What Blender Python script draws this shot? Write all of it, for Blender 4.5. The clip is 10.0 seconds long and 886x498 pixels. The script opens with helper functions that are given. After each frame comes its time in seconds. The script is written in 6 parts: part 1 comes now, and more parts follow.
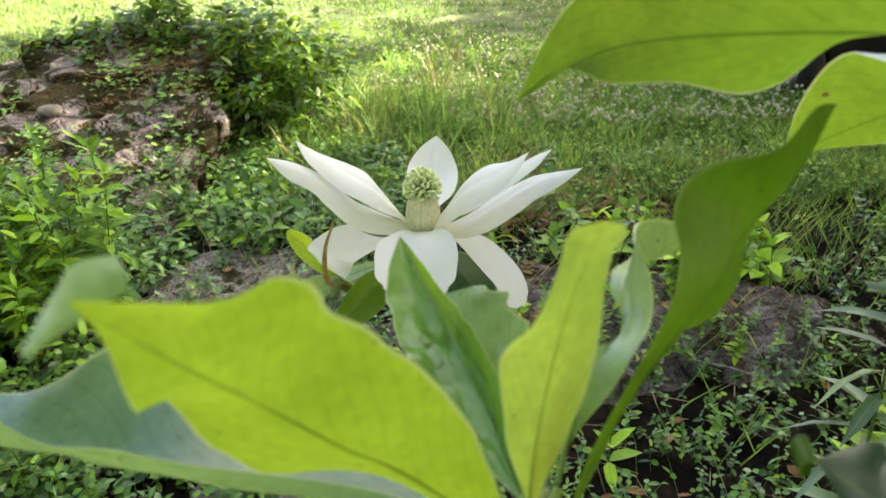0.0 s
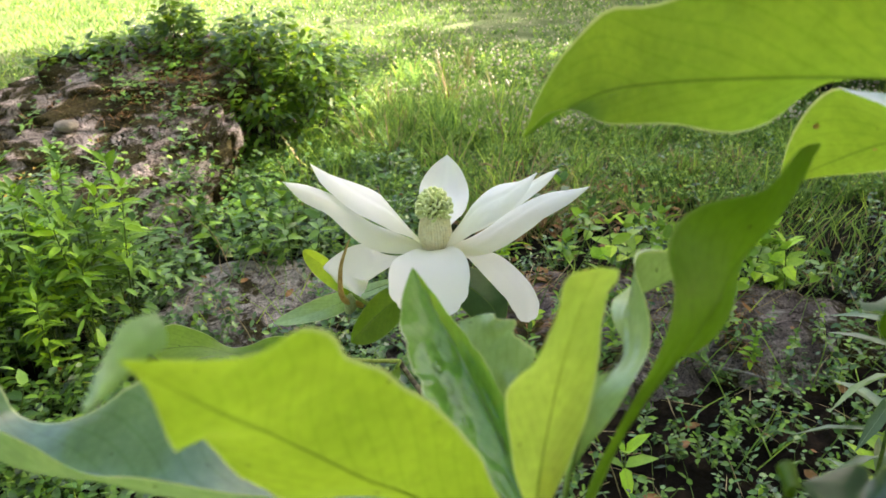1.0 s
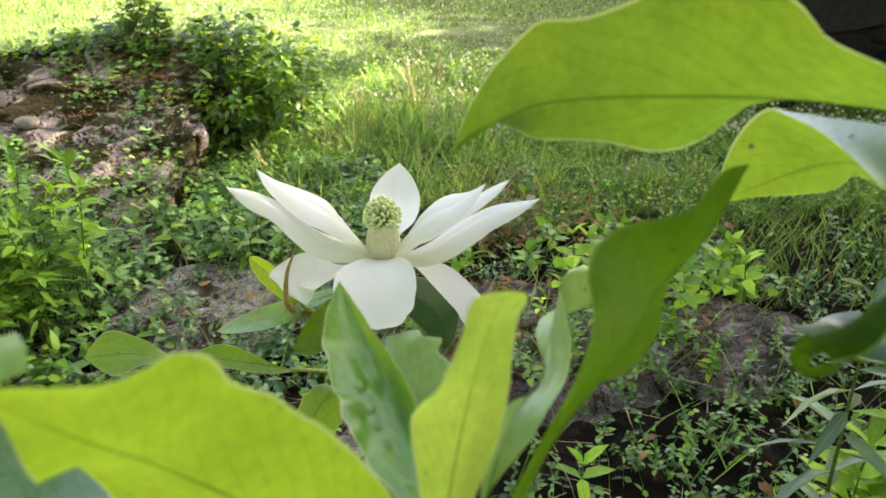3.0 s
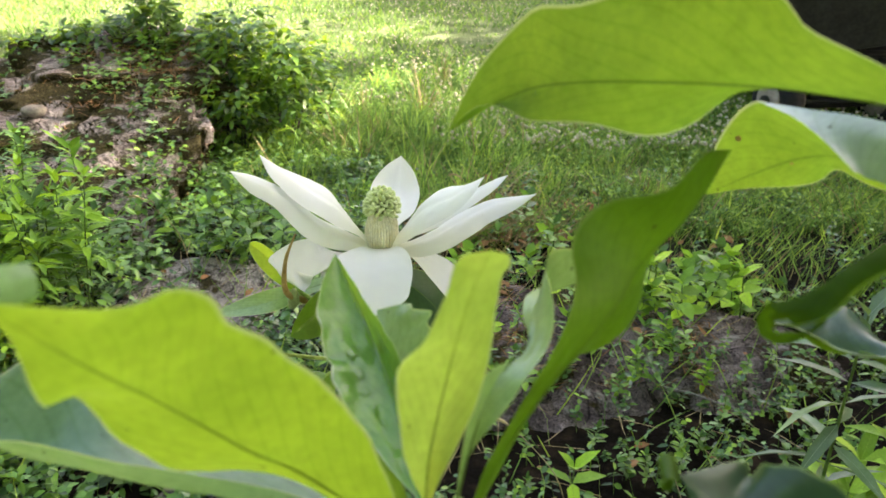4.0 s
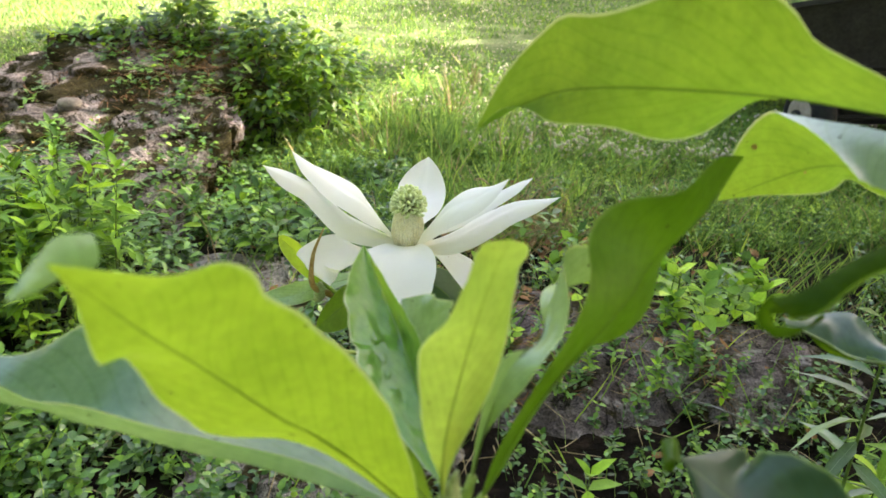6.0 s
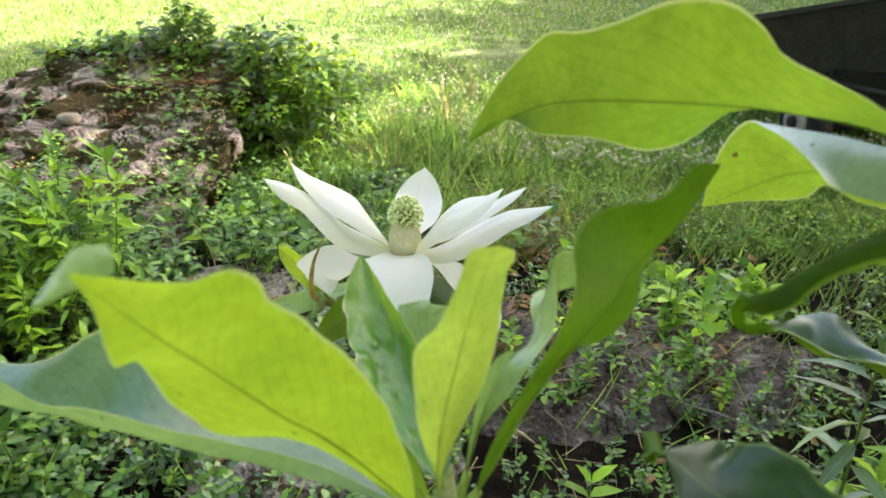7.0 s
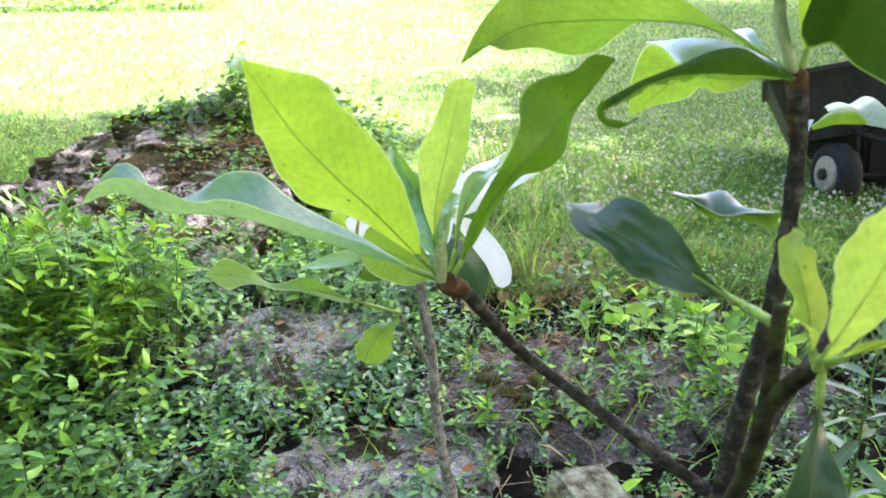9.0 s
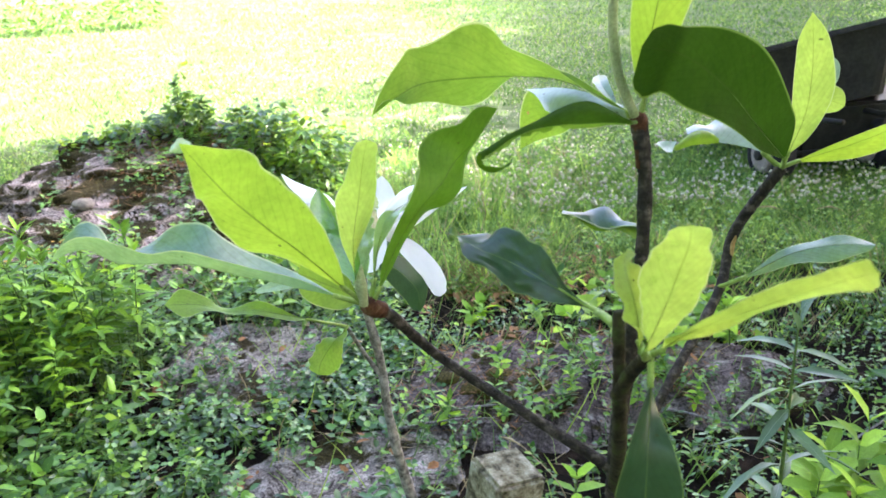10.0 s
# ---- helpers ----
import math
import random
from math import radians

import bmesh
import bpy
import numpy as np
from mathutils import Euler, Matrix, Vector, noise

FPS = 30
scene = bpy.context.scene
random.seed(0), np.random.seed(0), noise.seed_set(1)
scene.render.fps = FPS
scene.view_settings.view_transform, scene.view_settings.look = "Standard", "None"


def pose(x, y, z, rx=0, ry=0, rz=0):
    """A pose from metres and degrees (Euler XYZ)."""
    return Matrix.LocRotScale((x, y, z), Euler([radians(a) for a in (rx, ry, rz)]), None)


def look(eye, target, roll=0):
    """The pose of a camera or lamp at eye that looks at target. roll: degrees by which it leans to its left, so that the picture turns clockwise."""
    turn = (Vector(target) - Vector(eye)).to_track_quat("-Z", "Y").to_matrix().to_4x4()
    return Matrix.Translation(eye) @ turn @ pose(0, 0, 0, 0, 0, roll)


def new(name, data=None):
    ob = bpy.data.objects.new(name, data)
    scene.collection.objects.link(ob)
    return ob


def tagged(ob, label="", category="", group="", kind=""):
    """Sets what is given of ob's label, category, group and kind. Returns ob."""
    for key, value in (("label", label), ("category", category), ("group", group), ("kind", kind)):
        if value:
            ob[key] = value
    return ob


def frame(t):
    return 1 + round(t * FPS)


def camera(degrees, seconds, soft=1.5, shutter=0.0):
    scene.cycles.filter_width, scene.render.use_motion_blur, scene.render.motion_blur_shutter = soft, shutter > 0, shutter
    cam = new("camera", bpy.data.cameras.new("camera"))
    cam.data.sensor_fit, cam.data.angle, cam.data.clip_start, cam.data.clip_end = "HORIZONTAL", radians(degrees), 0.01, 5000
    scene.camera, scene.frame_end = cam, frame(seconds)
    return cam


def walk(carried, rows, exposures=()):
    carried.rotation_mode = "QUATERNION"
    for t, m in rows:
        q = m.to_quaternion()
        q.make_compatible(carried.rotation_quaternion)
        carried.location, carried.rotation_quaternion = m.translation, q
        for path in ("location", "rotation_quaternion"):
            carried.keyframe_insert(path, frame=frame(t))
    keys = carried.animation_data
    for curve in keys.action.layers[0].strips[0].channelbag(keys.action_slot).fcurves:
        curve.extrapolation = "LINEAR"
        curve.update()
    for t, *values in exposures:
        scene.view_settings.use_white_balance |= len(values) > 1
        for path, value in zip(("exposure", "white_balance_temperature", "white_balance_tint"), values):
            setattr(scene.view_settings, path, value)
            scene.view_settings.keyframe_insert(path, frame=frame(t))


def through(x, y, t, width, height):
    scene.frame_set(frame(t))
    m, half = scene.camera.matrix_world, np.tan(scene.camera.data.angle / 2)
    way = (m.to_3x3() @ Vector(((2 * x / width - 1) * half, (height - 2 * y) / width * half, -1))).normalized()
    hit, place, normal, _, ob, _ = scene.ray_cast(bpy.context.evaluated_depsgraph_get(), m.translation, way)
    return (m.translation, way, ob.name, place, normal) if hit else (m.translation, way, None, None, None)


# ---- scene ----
cam = camera(55.1, 10.0)
cam.data.dof.use_dof = True
cam.data.dof.focus_distance = 0.95
cam.data.dof.aperture_fstop = 18.0
ROWS = [
    (0.0, (0.0487, 0.0460, 1.4049), (0.0521, 0.9424, 0.9616), -0.94),
    (0.5, (0.0552, 0.0470, 1.4114), (0.0503, 0.9423, 0.9660), -1.74),
    (1.0, (0.0505, 0.0350, 1.4211), (0.0375, 0.9343, 0.9840), -2.26),
    (1.5, (0.0528, 0.0340, 1.4313), (0.0397, 0.9375, 1.0028), -2.28),
    (2.0, (0.0590, 0.0400, 1.4287), (0.0580, 0.9428, 0.9987), -1.97),
    (2.5, (0.0644, 0.0460, 1.4241), (0.0776, 0.9473, 0.9910), -1.16),
    (4.0, (0.0690, 0.0300, 1.4144), (0.0923, 0.9348, 0.9891), 2.02),
    (4.5, (0.0746, 0.0160, 1.4208), (0.0766, 0.9191, 0.9913), 2.33),
    (5.0, (0.0765, 0.0110, 1.4229), (0.0667, 0.9154, 0.9962), 3.52),
    (5.5, (0.0690, 0.0140, 1.4154), (0.0610, 0.9200, 0.9923), 3.51),
    (7.0, (0.0715, 0.0000, 1.4226), (0.0661, 0.9116, 1.0116), 2.49),
    (7.5, (0.0867, -0.0210, 1.4196), (0.0708, 0.9001, 1.0305), 2.24),
    (8.0, (0.1185, -0.0630, 1.4238), (0.0865, 0.8695, 1.0642), 1.98),
    (8.5, (0.1252, -0.1210, 1.4002), (0.0736, 0.8212, 1.0693), 2.13),
    (9.0, (0.1030, -0.2030, 1.3877), (0.0432, 0.7373, 1.0526), 1.03),
    (9.5, (0.1310, -0.2940, 1.4167), (0.0801, 0.6476, 1.0838), -0.77),
    (10.0, (0.1348, -0.2810, 1.4340), (0.1217, 0.6609, 1.0983), -2.16),
]
walk(cam, [(t, look(eye, target, roll)) for t, eye, target, roll in ROWS],
     [(0.0, 2.88, 7400, 15), (3.0, 2.97, 7400, 15), (7.0, 3.08, 7300, 14), (8.0, 3.24, 7200, 14), (8.5, 3.3, 6900, 17), (9.0, 3.57, 6100, 20), (10.0, 3.52, 6000, 24)])

# ---- daylight: a clear sky and a warm sun off to the right, behind a row of added unseen trees ----
SUN_AZ, SUN_EL = radians(70), radians(32)   # azimuth from +y towards +x
world = bpy.data.worlds.new("sky")
scene.world = world
world.use_nodes = True
wn = world.node_tree.nodes
sky = wn.new("ShaderNodeTexSky")
sky.sky_type = 'NISHITA'
sky.sun_disc = False
sky.sun_elevation = SUN_EL
sky.sun_rotation = SUN_AZ
sky.dust_density = 6.0
world.node_tree.links.new(sky.outputs[0], wn["Background"].inputs[0])
wn["Background"].inputs[1].default_value = 0.115
sun = new("sun", bpy.data.lights.new("sun", 'SUN'))
sun.data.energy = 4.6
sun.data.angle = radians(0.6)
sun.data.color = (1.0, 0.95, 0.86)
sun_dir = Vector((math.sin(SUN_AZ) * math.cos(SUN_EL), math.cos(SUN_AZ) * math.cos(SUN_EL), math.sin(SUN_EL)))
sun.matrix_world = look(sun_dir * 30, (0, 0, 0))
# ---- materials ----
def mat(name):
    m = bpy.data.materials.new(name)
    m.use_nodes = True
    nt = m.node_tree
    return m, nt, nt.nodes["Principled BSDF"]


def node(nt, kind, **inputs):
    n = nt.nodes.new(kind)
    for k, v in inputs.items():
        n.inputs[k.replace("_", " ")].default_value = v
    return n


def noise_of(nt, scale, detail=4.0, rough=0.55, coord="Object", dist=0.0):
    tc = nt.nodes.new("ShaderNodeTexCoord")
    n = node(nt, "ShaderNodeTexNoise", Scale=scale, Detail=detail, Roughness=rough, Distortion=dist)
    nt.links.new(tc.outputs[coord], n.inputs["Vector"])
    return n.outputs["Fac"]


def ramp(nt, fac, stops):
    r = nt.nodes.new("ShaderNodeValToRGB")
    el = r.color_ramp.elements
    while len(el) < len(stops):
        el.new(0.5)
    for e, (p, c) in zip(el, stops):
        e.position = p
        e.color = (*c, 1.0) if len(c) == 3 else c
    nt.links.new(fac, r.inputs[0])
    return r.outputs[0]


def mixed(nt, fac, a, b, mode='MIX'):
    n = nt.nodes.new("ShaderNodeMix")
    n.data_type = 'RGBA'
    n.blend_type = mode
    for sock, v in ((n.inputs[0], fac), (n.inputs[6], a), (n.inputs[7], b)):
        if isinstance(v, bpy.types.NodeSocket):
            nt.links.new(v, sock)
        elif isinstance(v, (int, float)):
            sock.default_value = v
        else:
            sock.default_value = (*v, 1.0)
    return n.outputs[2]


def maths(nt, op, a, b=0.0):
    n = nt.nodes.new("ShaderNodeMath")
    n.operation = op
    for sock, v in zip(n.inputs, (a, b)):
        if isinstance(v, bpy.types.NodeSocket):
            nt.links.new(v, sock)
        else:
            sock.default_value = v
    return n.outputs[0]


def bump(nt, bsdf, height, strength, distance):
    b = node(nt, "ShaderNodeBump", Strength=strength, Distance=distance)
    nt.links.new(height, b.inputs["Height"])
    nt.links.new(b.outputs[0], bsdf.inputs["Normal"])
    return b.outputs[0]


def leaf_material(name, base, glow, rib, margin, through=0.5, rough=0.35, random_tint=0.0, veins=True, gloss=0.5):
    """A leaf: surface colour, the colour of light that comes through it, its midrib line and its pale margin (by uv)."""
    m, nt, bsdf = mat(name)
    uv = nt.nodes.new("ShaderNodeUVMap")
    sep = nt.nodes.new("ShaderNodeSeparateXYZ")
    nt.links.new(uv.outputs[0], sep.inputs[0])
    across = maths(nt, 'ABSOLUTE', maths(nt, 'SUBTRACT', sep.outputs[1], 0.5))
    big = noise_of(nt, 30.0, 3.0)
    fine = noise_of(nt, 260.0, 3.0)
    tone = ramp(nt, big, [(0.3, (0.82, 0.86, 0.8)), (0.7, (1.12, 1.1, 1.1))])
    grain = ramp(nt, fine, [(0.35, (0.9, 0.9, 0.9)), (0.65, (1.06, 1.06, 1.06))])
    is_rib = ramp(nt, across, [(0.004, (0.85, 0.85, 0.85)), (0.016, (0, 0, 0))])
    is_rim = ramp(nt, across, [(0.474, (0, 0, 0)), (0.49, (1, 1, 1))])
    wave = node(nt, "ShaderNodeTexWave", Scale=1.0, Distortion=1.2, Detail=2.0)
    vec = nt.nodes.new("ShaderNodeCombineXYZ")
    nt.links.new(maths(nt, 'SUBTRACT', maths(nt, 'MULTIPLY', sep.outputs[0], 4.2), maths(nt, 'MULTIPLY', across, 2.6)), vec.inputs[0])
    nt.links.new(vec.outputs[0], wave.inputs["Vector"])
    vein = ramp(nt, wave.outputs["Fac"], [(0.86, (1, 1, 1)), (0.99, (0.9, 0.93, 0.84))])
    specks = ramp(nt, noise_of(nt, 190.0, 1.0), [(0.77, (0, 0, 0)), (0.8, (0.75, 0.75, 0.75))])
    shades = []
    for c in (base, glow):
        col = mixed(nt, 1.0, c, tone, 'MULTIPLY')
        col = mixed(nt, 1.0, col, grain, 'MULTIPLY')
        if veins:
            col = mixed(nt, 1.0, col, vein, 'MULTIPLY')
        if random_tint:
            info = nt.nodes.new("ShaderNodeNewGeometry")
            hue = ramp(nt, info.outputs["Random Per Island"], [(0.0, (1 - random_tint * 1.4, 1 - random_tint * 1.25, 1 - random_tint * 1.3)), (0.45, (0.9, 0.92, 0.9)), (0.8, (1 + random_tint * 0.8, 1 + random_tint * 0.6, 1.0)), (1.0, (1.6 + random_tint, 1.4 + random_tint * 0.5, 1.0))])
            col = mixed(nt, 1.0, col, hue, 'MULTIPLY')
        if veins:
            col = mixed(nt, specks, col, (0.05, 0.06, 0.01))
        col = mixed(nt, is_rib, col, rib)
        col = mixed(nt, is_rim, col, margin)
        shades.append(col)
    nt.links.new(shades[0], bsdf.inputs["Base Color"])
    bsdf.inputs["Roughness"].default_value = rough
    bsdf.inputs["Specular IOR Level"].default_value = gloss
    bsdf_n = bump(nt, bsdf, maths(nt, 'ADD', maths(nt, 'MULTIPLY', big, 1.0), maths(nt, 'MULTIPLY', fine, 0.12)), 0.3, 0.003)
    tr = nt.nodes.new("ShaderNodeBsdfTranslucent")
    nt.links.new(shades[1], tr.inputs["Color"])
    mx = nt.nodes.new("ShaderNodeMixShader")
    mx.inputs[0].default_value = through
    nt.links.new(bsdf.outputs[0], mx.inputs[1])
    nt.links.new(tr.outputs[0], mx.inputs[2])
    nt.links.new(mx.outputs[0], nt.nodes["Material Output"].inputs[0])
    return m


MAT_LEAF_YOUNG = leaf_material("young_leaf", (0.22, 0.36, 0.03), (0.52, 0.72, 0.05), (0.17, 0.27, 0.02), (0.55, 0.64, 0.22), 0.55, 0.42)
MAT_LEAF_MID = leaf_material("mid_green_leaf", (0.17, 0.31, 0.035), (0.37, 0.6, 0.05), (0.14, 0.25, 0.02), (0.55, 0.64, 0.27), 0.55, 0.42)
MAT_LEAF_BROAD = leaf_material("broad_leaf", (0.14, 0.265, 0.03), (0.32, 0.53, 0.042), (0.1, 0.19, 0.015), (0.55, 0.64, 0.27), 0.55, 0.5, gloss=0.25)
MAT_LEAF_LIGHT = leaf_material("light_leaf", (0.3, 0.43, 0.06), (0.65, 0.82, 0.12), (0.27, 0.38, 0.03), (0.6, 0.7, 0.27), 0.55, 0.4)
MAT_LEAF_GLOSSY = leaf_material("glossy_leaf", (0.12, 0.25, 0.18), (0.46, 0.7, 0.18), (0.2, 0.32, 0.14), (0.55, 0.68, 0.3), 0.4, 0.24, gloss=1.0)
# darkened copy of the leaf colours: shade is put into base and glow
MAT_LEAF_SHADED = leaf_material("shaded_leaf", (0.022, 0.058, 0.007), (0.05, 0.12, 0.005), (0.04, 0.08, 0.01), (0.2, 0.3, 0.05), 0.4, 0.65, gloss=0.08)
MAT_LEAF_WET = leaf_material("wet_leaf", (0.15, 0.36, 0.075), (0.42, 0.68, 0.07), (0.36, 0.5, 0.22), (0.5, 0.62, 0.3), 0.35, 0.22, gloss=0.75)
MAT_RIB = leaf_material("rib", (0.2, 0.3, 0.04), (0.36, 0.48, 0.06), (0.2, 0.3, 0.04), (0.2, 0.3, 0.04), 0.5, 0.5, veins=False, gloss=0.2)
MAT_RIB_DARK = leaf_material("dull_rib", (0.14, 0.22, 0.05), (0.2, 0.32, 0.05), (0.14, 0.22, 0.05), (0.14, 0.22, 0.05), 0.3, 0.5, veins=False, gloss=0.2)
# base is paled to carry the sheen of a leaf's upper side, besides real gloss
MAT_LEAF_SHEEN = leaf_material("sheen_leaf", (0.3, 0.45, 0.2), (0.45, 0.66, 0.15), (0.3, 0.45, 0.2), (0.55, 0.66, 0.25), 0.3, 0.25, gloss=0.8)
MAT_LEAF_BLUISH = leaf_material("bluish_leaf", (0.065, 0.125, 0.095), (0.2, 0.35, 0.12), (0.2, 0.3, 0.22), (0.4, 0.5, 0.35), 0.15, 0.32, gloss=0.55)
# pale grey-blue base colour stands in for sky reflected by a glossy leaf
MAT_LEAF_PALE_SHEEN = leaf_material("pale_sheen_leaf", (0.36, 0.46, 0.44), (0.4, 0.6, 0.25), (0.36, 0.46, 0.42), (0.5, 0.6, 0.4), 0.2, 0.3, gloss=0.7)
MAT_LEAF_MINT = leaf_material("pale_mint_leaf", (0.26, 0.44, 0.24), (0.46, 0.68, 0.2), (0.32, 0.5, 0.33), (0.45, 0.6, 0.2), 0.35, 0.4, veins=False)
MAT_LEAF_DARK = leaf_material("dark_leaf", (0.07, 0.15, 0.015), (0.2, 0.38, 0.015), (0.09, 0.16, 0.02), (0.2, 0.32, 0.06), 0.45, 0.45)
MAT_LEAF_GNAWED = leaf_material("gnawed_leaf", (0.035, 0.085, 0.008), (0.12, 0.25, 0.01), (0.05, 0.07, 0.015), (0.06, 0.045, 0.015), 0.5, 0.65, gloss=0.1)
MAT_LEAF_DEEP = leaf_material("deep_green_leaf", (0.032, 0.078, 0.045), (0.06, 0.14, 0.02), (0.1, 0.17, 0.06), (0.2, 0.3, 0.09), 0.2, 0.3, gloss=0.6)


def petal_material():
    m, nt, bsdf = mat("petal")
    uv = nt.nodes.new("ShaderNodeUVMap")
    sep = nt.nodes.new("ShaderNodeSeparateXYZ")
    nt.links.new(uv.outputs[0], sep.inputs[0])
    col = ramp(nt, sep.outputs[0], [(0.0, (0.86, 0.84, 0.66)), (0.22, (0.93, 0.93, 0.88)), (0.5, (0.95, 0.96, 0.97))])
    spots = ramp(nt, noise_of(nt, 260.0, 2.0), [(0.765, (1, 1, 1)), (0.785, (0.45, 0.35, 0.22))])
    col = mixed(nt, 1.0, col, spots, 'MULTIPLY')
    nt.links.new(col, bsdf.inputs["Base Color"])
    bsdf.inputs["Roughness"].default_value = 0.5
    bump(nt, bsdf, noise_of(nt, 70.0, 4.0, dist=0.6), 0.12, 0.004)
    tr = nt.nodes.new("ShaderNodeBsdfTranslucent")
    nt.links.new(col, tr.inputs["Color"])
    mx = nt.nodes.new("ShaderNodeMixShader")
    mx.inputs[0].default_value = 0.3
    nt.links.new(bsdf.outputs[0], mx.inputs[1])
    nt.links.new(tr.outputs[0], mx.inputs[2])
    nt.links.new(mx.outputs[0], nt.nodes["Material Output"].inputs[0])
    return m


def plain(name, stops, scale, rough=0.8, bump_by=0.4, depth=0.004, detail=6.0, metal=0.0, coord="Object", gloss=0.2):
    m, nt, bsdf = mat(name)
    n = noise_of(nt, scale, detail, 0.6, coord)
    fine = noise_of(nt, scale * 6, 4.0, 0.6, coord)
    col = ramp(nt, n, stops)
    col = mixed(nt, 1.0, col, ramp(nt, fine, [(0.3, (0.72, 0.72, 0.72)), (0.7, (1.2, 1.2, 1.2))]), 'MULTIPLY')
    nt.links.new(col, bsdf.inputs["Base Color"])
    bsdf.inputs["Roughness"].default_value = rough
    bsdf.inputs["Metallic"].default_value = metal
    bsdf.inputs["Specular IOR Level"].default_value = gloss
    bump(nt, bsdf, maths(nt, 'ADD', n, maths(nt, 'MULTIPLY', fine, 0.5)), bump_by, depth)
    return m


MAT_PETAL = petal_material()
MAT_BARK = plain("dark_bark", [(0.35, (0.012, 0.009, 0.008)), (0.52, (0.04, 0.032, 0.026)), (0.68, (0.15, 0.125, 0.1))], 130.0, 0.8, 0.9, 0.004, gloss=0.35)
MAT_BARK_BROWN = plain("red_brown_bark", [(0.35, (0.05, 0.02, 0.012)), (0.55, (0.12, 0.05, 0.027)), (0.72, (0.2, 0.13, 0.08))], 130.0, 0.8, 0.6, 0.003)
MAT_BARK_MOSSY = plain("mossy_bark", [(0.35, (0.014, 0.012, 0.008)), (0.52, (0.05, 0.042, 0.025)), (0.68, (0.06, 0.075, 0.025))], 90.0, 0.9, 0.7, 0.003)
MAT_BARK_GREY = plain("grey_bark", [(0.35, (0.08, 0.072, 0.065)), (0.5, (0.25, 0.23, 0.21)), (0.7, (0.42, 0.39, 0.36))], 110.0, 0.85, 0.6, 0.003)
MAT_STEM = plain("dark_green_stem", [(0.3, (0.06, 0.11, 0.025)), (0.7, (0.12, 0.2, 0.04))], 80.0, 0.6, 0.2, 0.001)
MAT_STALK = plain("green_stalk", [(0.3, (0.2, 0.3, 0.06)), (0.7, (0.35, 0.48, 0.12))], 80.0, 0.5, 0.2, 0.001)
MAT_BUD = plain("pale_bud", [(0.3, (0.35, 0.42, 0.2)), (0.7, (0.52, 0.56, 0.34))], 100.0, 0.6, 0.2, 0.001)
MAT_SHEATH = plain("brown_sheath", [(0.3, (0.34, 0.2, 0.07)), (0.6, (0.55, 0.38, 0.16)), (0.8, (0.7, 0.58, 0.3))], 120.0, 0.6, 0.3, 0.001)
MAT_STAMEN = plain("stamen_base", [(0.3, (0.88, 0.79, 0.52)), (0.7, (0.96, 0.92, 0.74))], 200.0, 0.6, 0.3, 0.001)
MAT_CARPEL = plain("carpel", [(0.3, (0.7, 0.8, 0.34)), (0.7, (0.88, 0.93, 0.58))], 200.0, 0.55, 0.3, 0.001)


MAT_CONE = plain("carpel_gap", [(0.3, (0.16, 0.22, 0.05)), (0.7, (0.28, 0.36, 0.1))], 200.0, 0.7, 0.3, 0.001)


def water_material():
    m, nt, bsdf = mat("water")
    clear = nt.nodes.new("ShaderNodeBsdfTransparent")
    clear.inputs[0].default_value = (0.93, 0.97, 0.9, 1)
    shine = nt.nodes.new("ShaderNodeBsdfGlossy")
    shine.inputs["Roughness"].default_value = 0.03
    rim = nt.nodes.new("ShaderNodeFresnel")
    rim.inputs[0].default_value = 1.4
    mx = nt.nodes.new("ShaderNodeMixShader")
    nt.links.new(rim.outputs[0], mx.inputs[0])
    nt.links.new(clear.outputs[0], mx.inputs[1])
    nt.links.new(shine.outputs[0], mx.inputs[2])
    nt.links.new(mx.outputs[0], nt.nodes["Material Output"].inputs[0])
    return m


MAT_WATER = water_material()
# ---- mesh helpers ----
def mesh_object(name, verts, faces, material, parent=None, label="", smooth=True, uvs=None):
    me = bpy.data.meshes.new(name)
    me.from_pydata([tuple(v) for v in verts], [], faces)
    if uvs is not None:
        lay = me.uv_layers.new(name="UVMap")
        loops = np.empty(len(me.loops), dtype=np.int32)
        me.loops.foreach_get("vertex_index", loops)
        lay.data.foreach_set("uv", np.asarray(uvs, dtype=np.float32)[loops].ravel())
    me.polygons.foreach_set("use_smooth", [smooth] * len(me.polygons))
    me.materials.append(material)
    ob = new(name, me)
    if parent is not None:
        ob.parent = parent
    if label:
        ob["label"] = label
    return ob


def part(name, bm, material, parent, label="", smooth=True):
    me = bpy.data.meshes.new(name)
    bm.to_mesh(me)
    bm.free()
    me.polygons.foreach_set("use_smooth", [smooth] * len(me.polygons))
    me.materials.append(material)
    ob = new(name, me)
    ob.parent = parent
    if label:
        ob["label"] = label
    return ob


def spline(points, s):
    """A smooth curve through the points, at s from 0 to 1."""
    pts = [Vector(p) for p in points]
    n = len(pts) - 1
    k = min(int(s * n), n - 1)
    f = s * n - k
    p1, p2 = pts[k], pts[k + 1]
    p0 = pts[k - 1] if k else p1 * 2 - p2
    p3 = pts[k + 2] if k + 2 <= n else p2 * 2 - p1
    return 0.5 * (2 * p1 + (p2 - p0) * f + (2 * p0 - 5 * p1 + 4 * p2 - p3) * f * f + (3 * p1 - p0 - 3 * p2 + p3) * f ** 3)


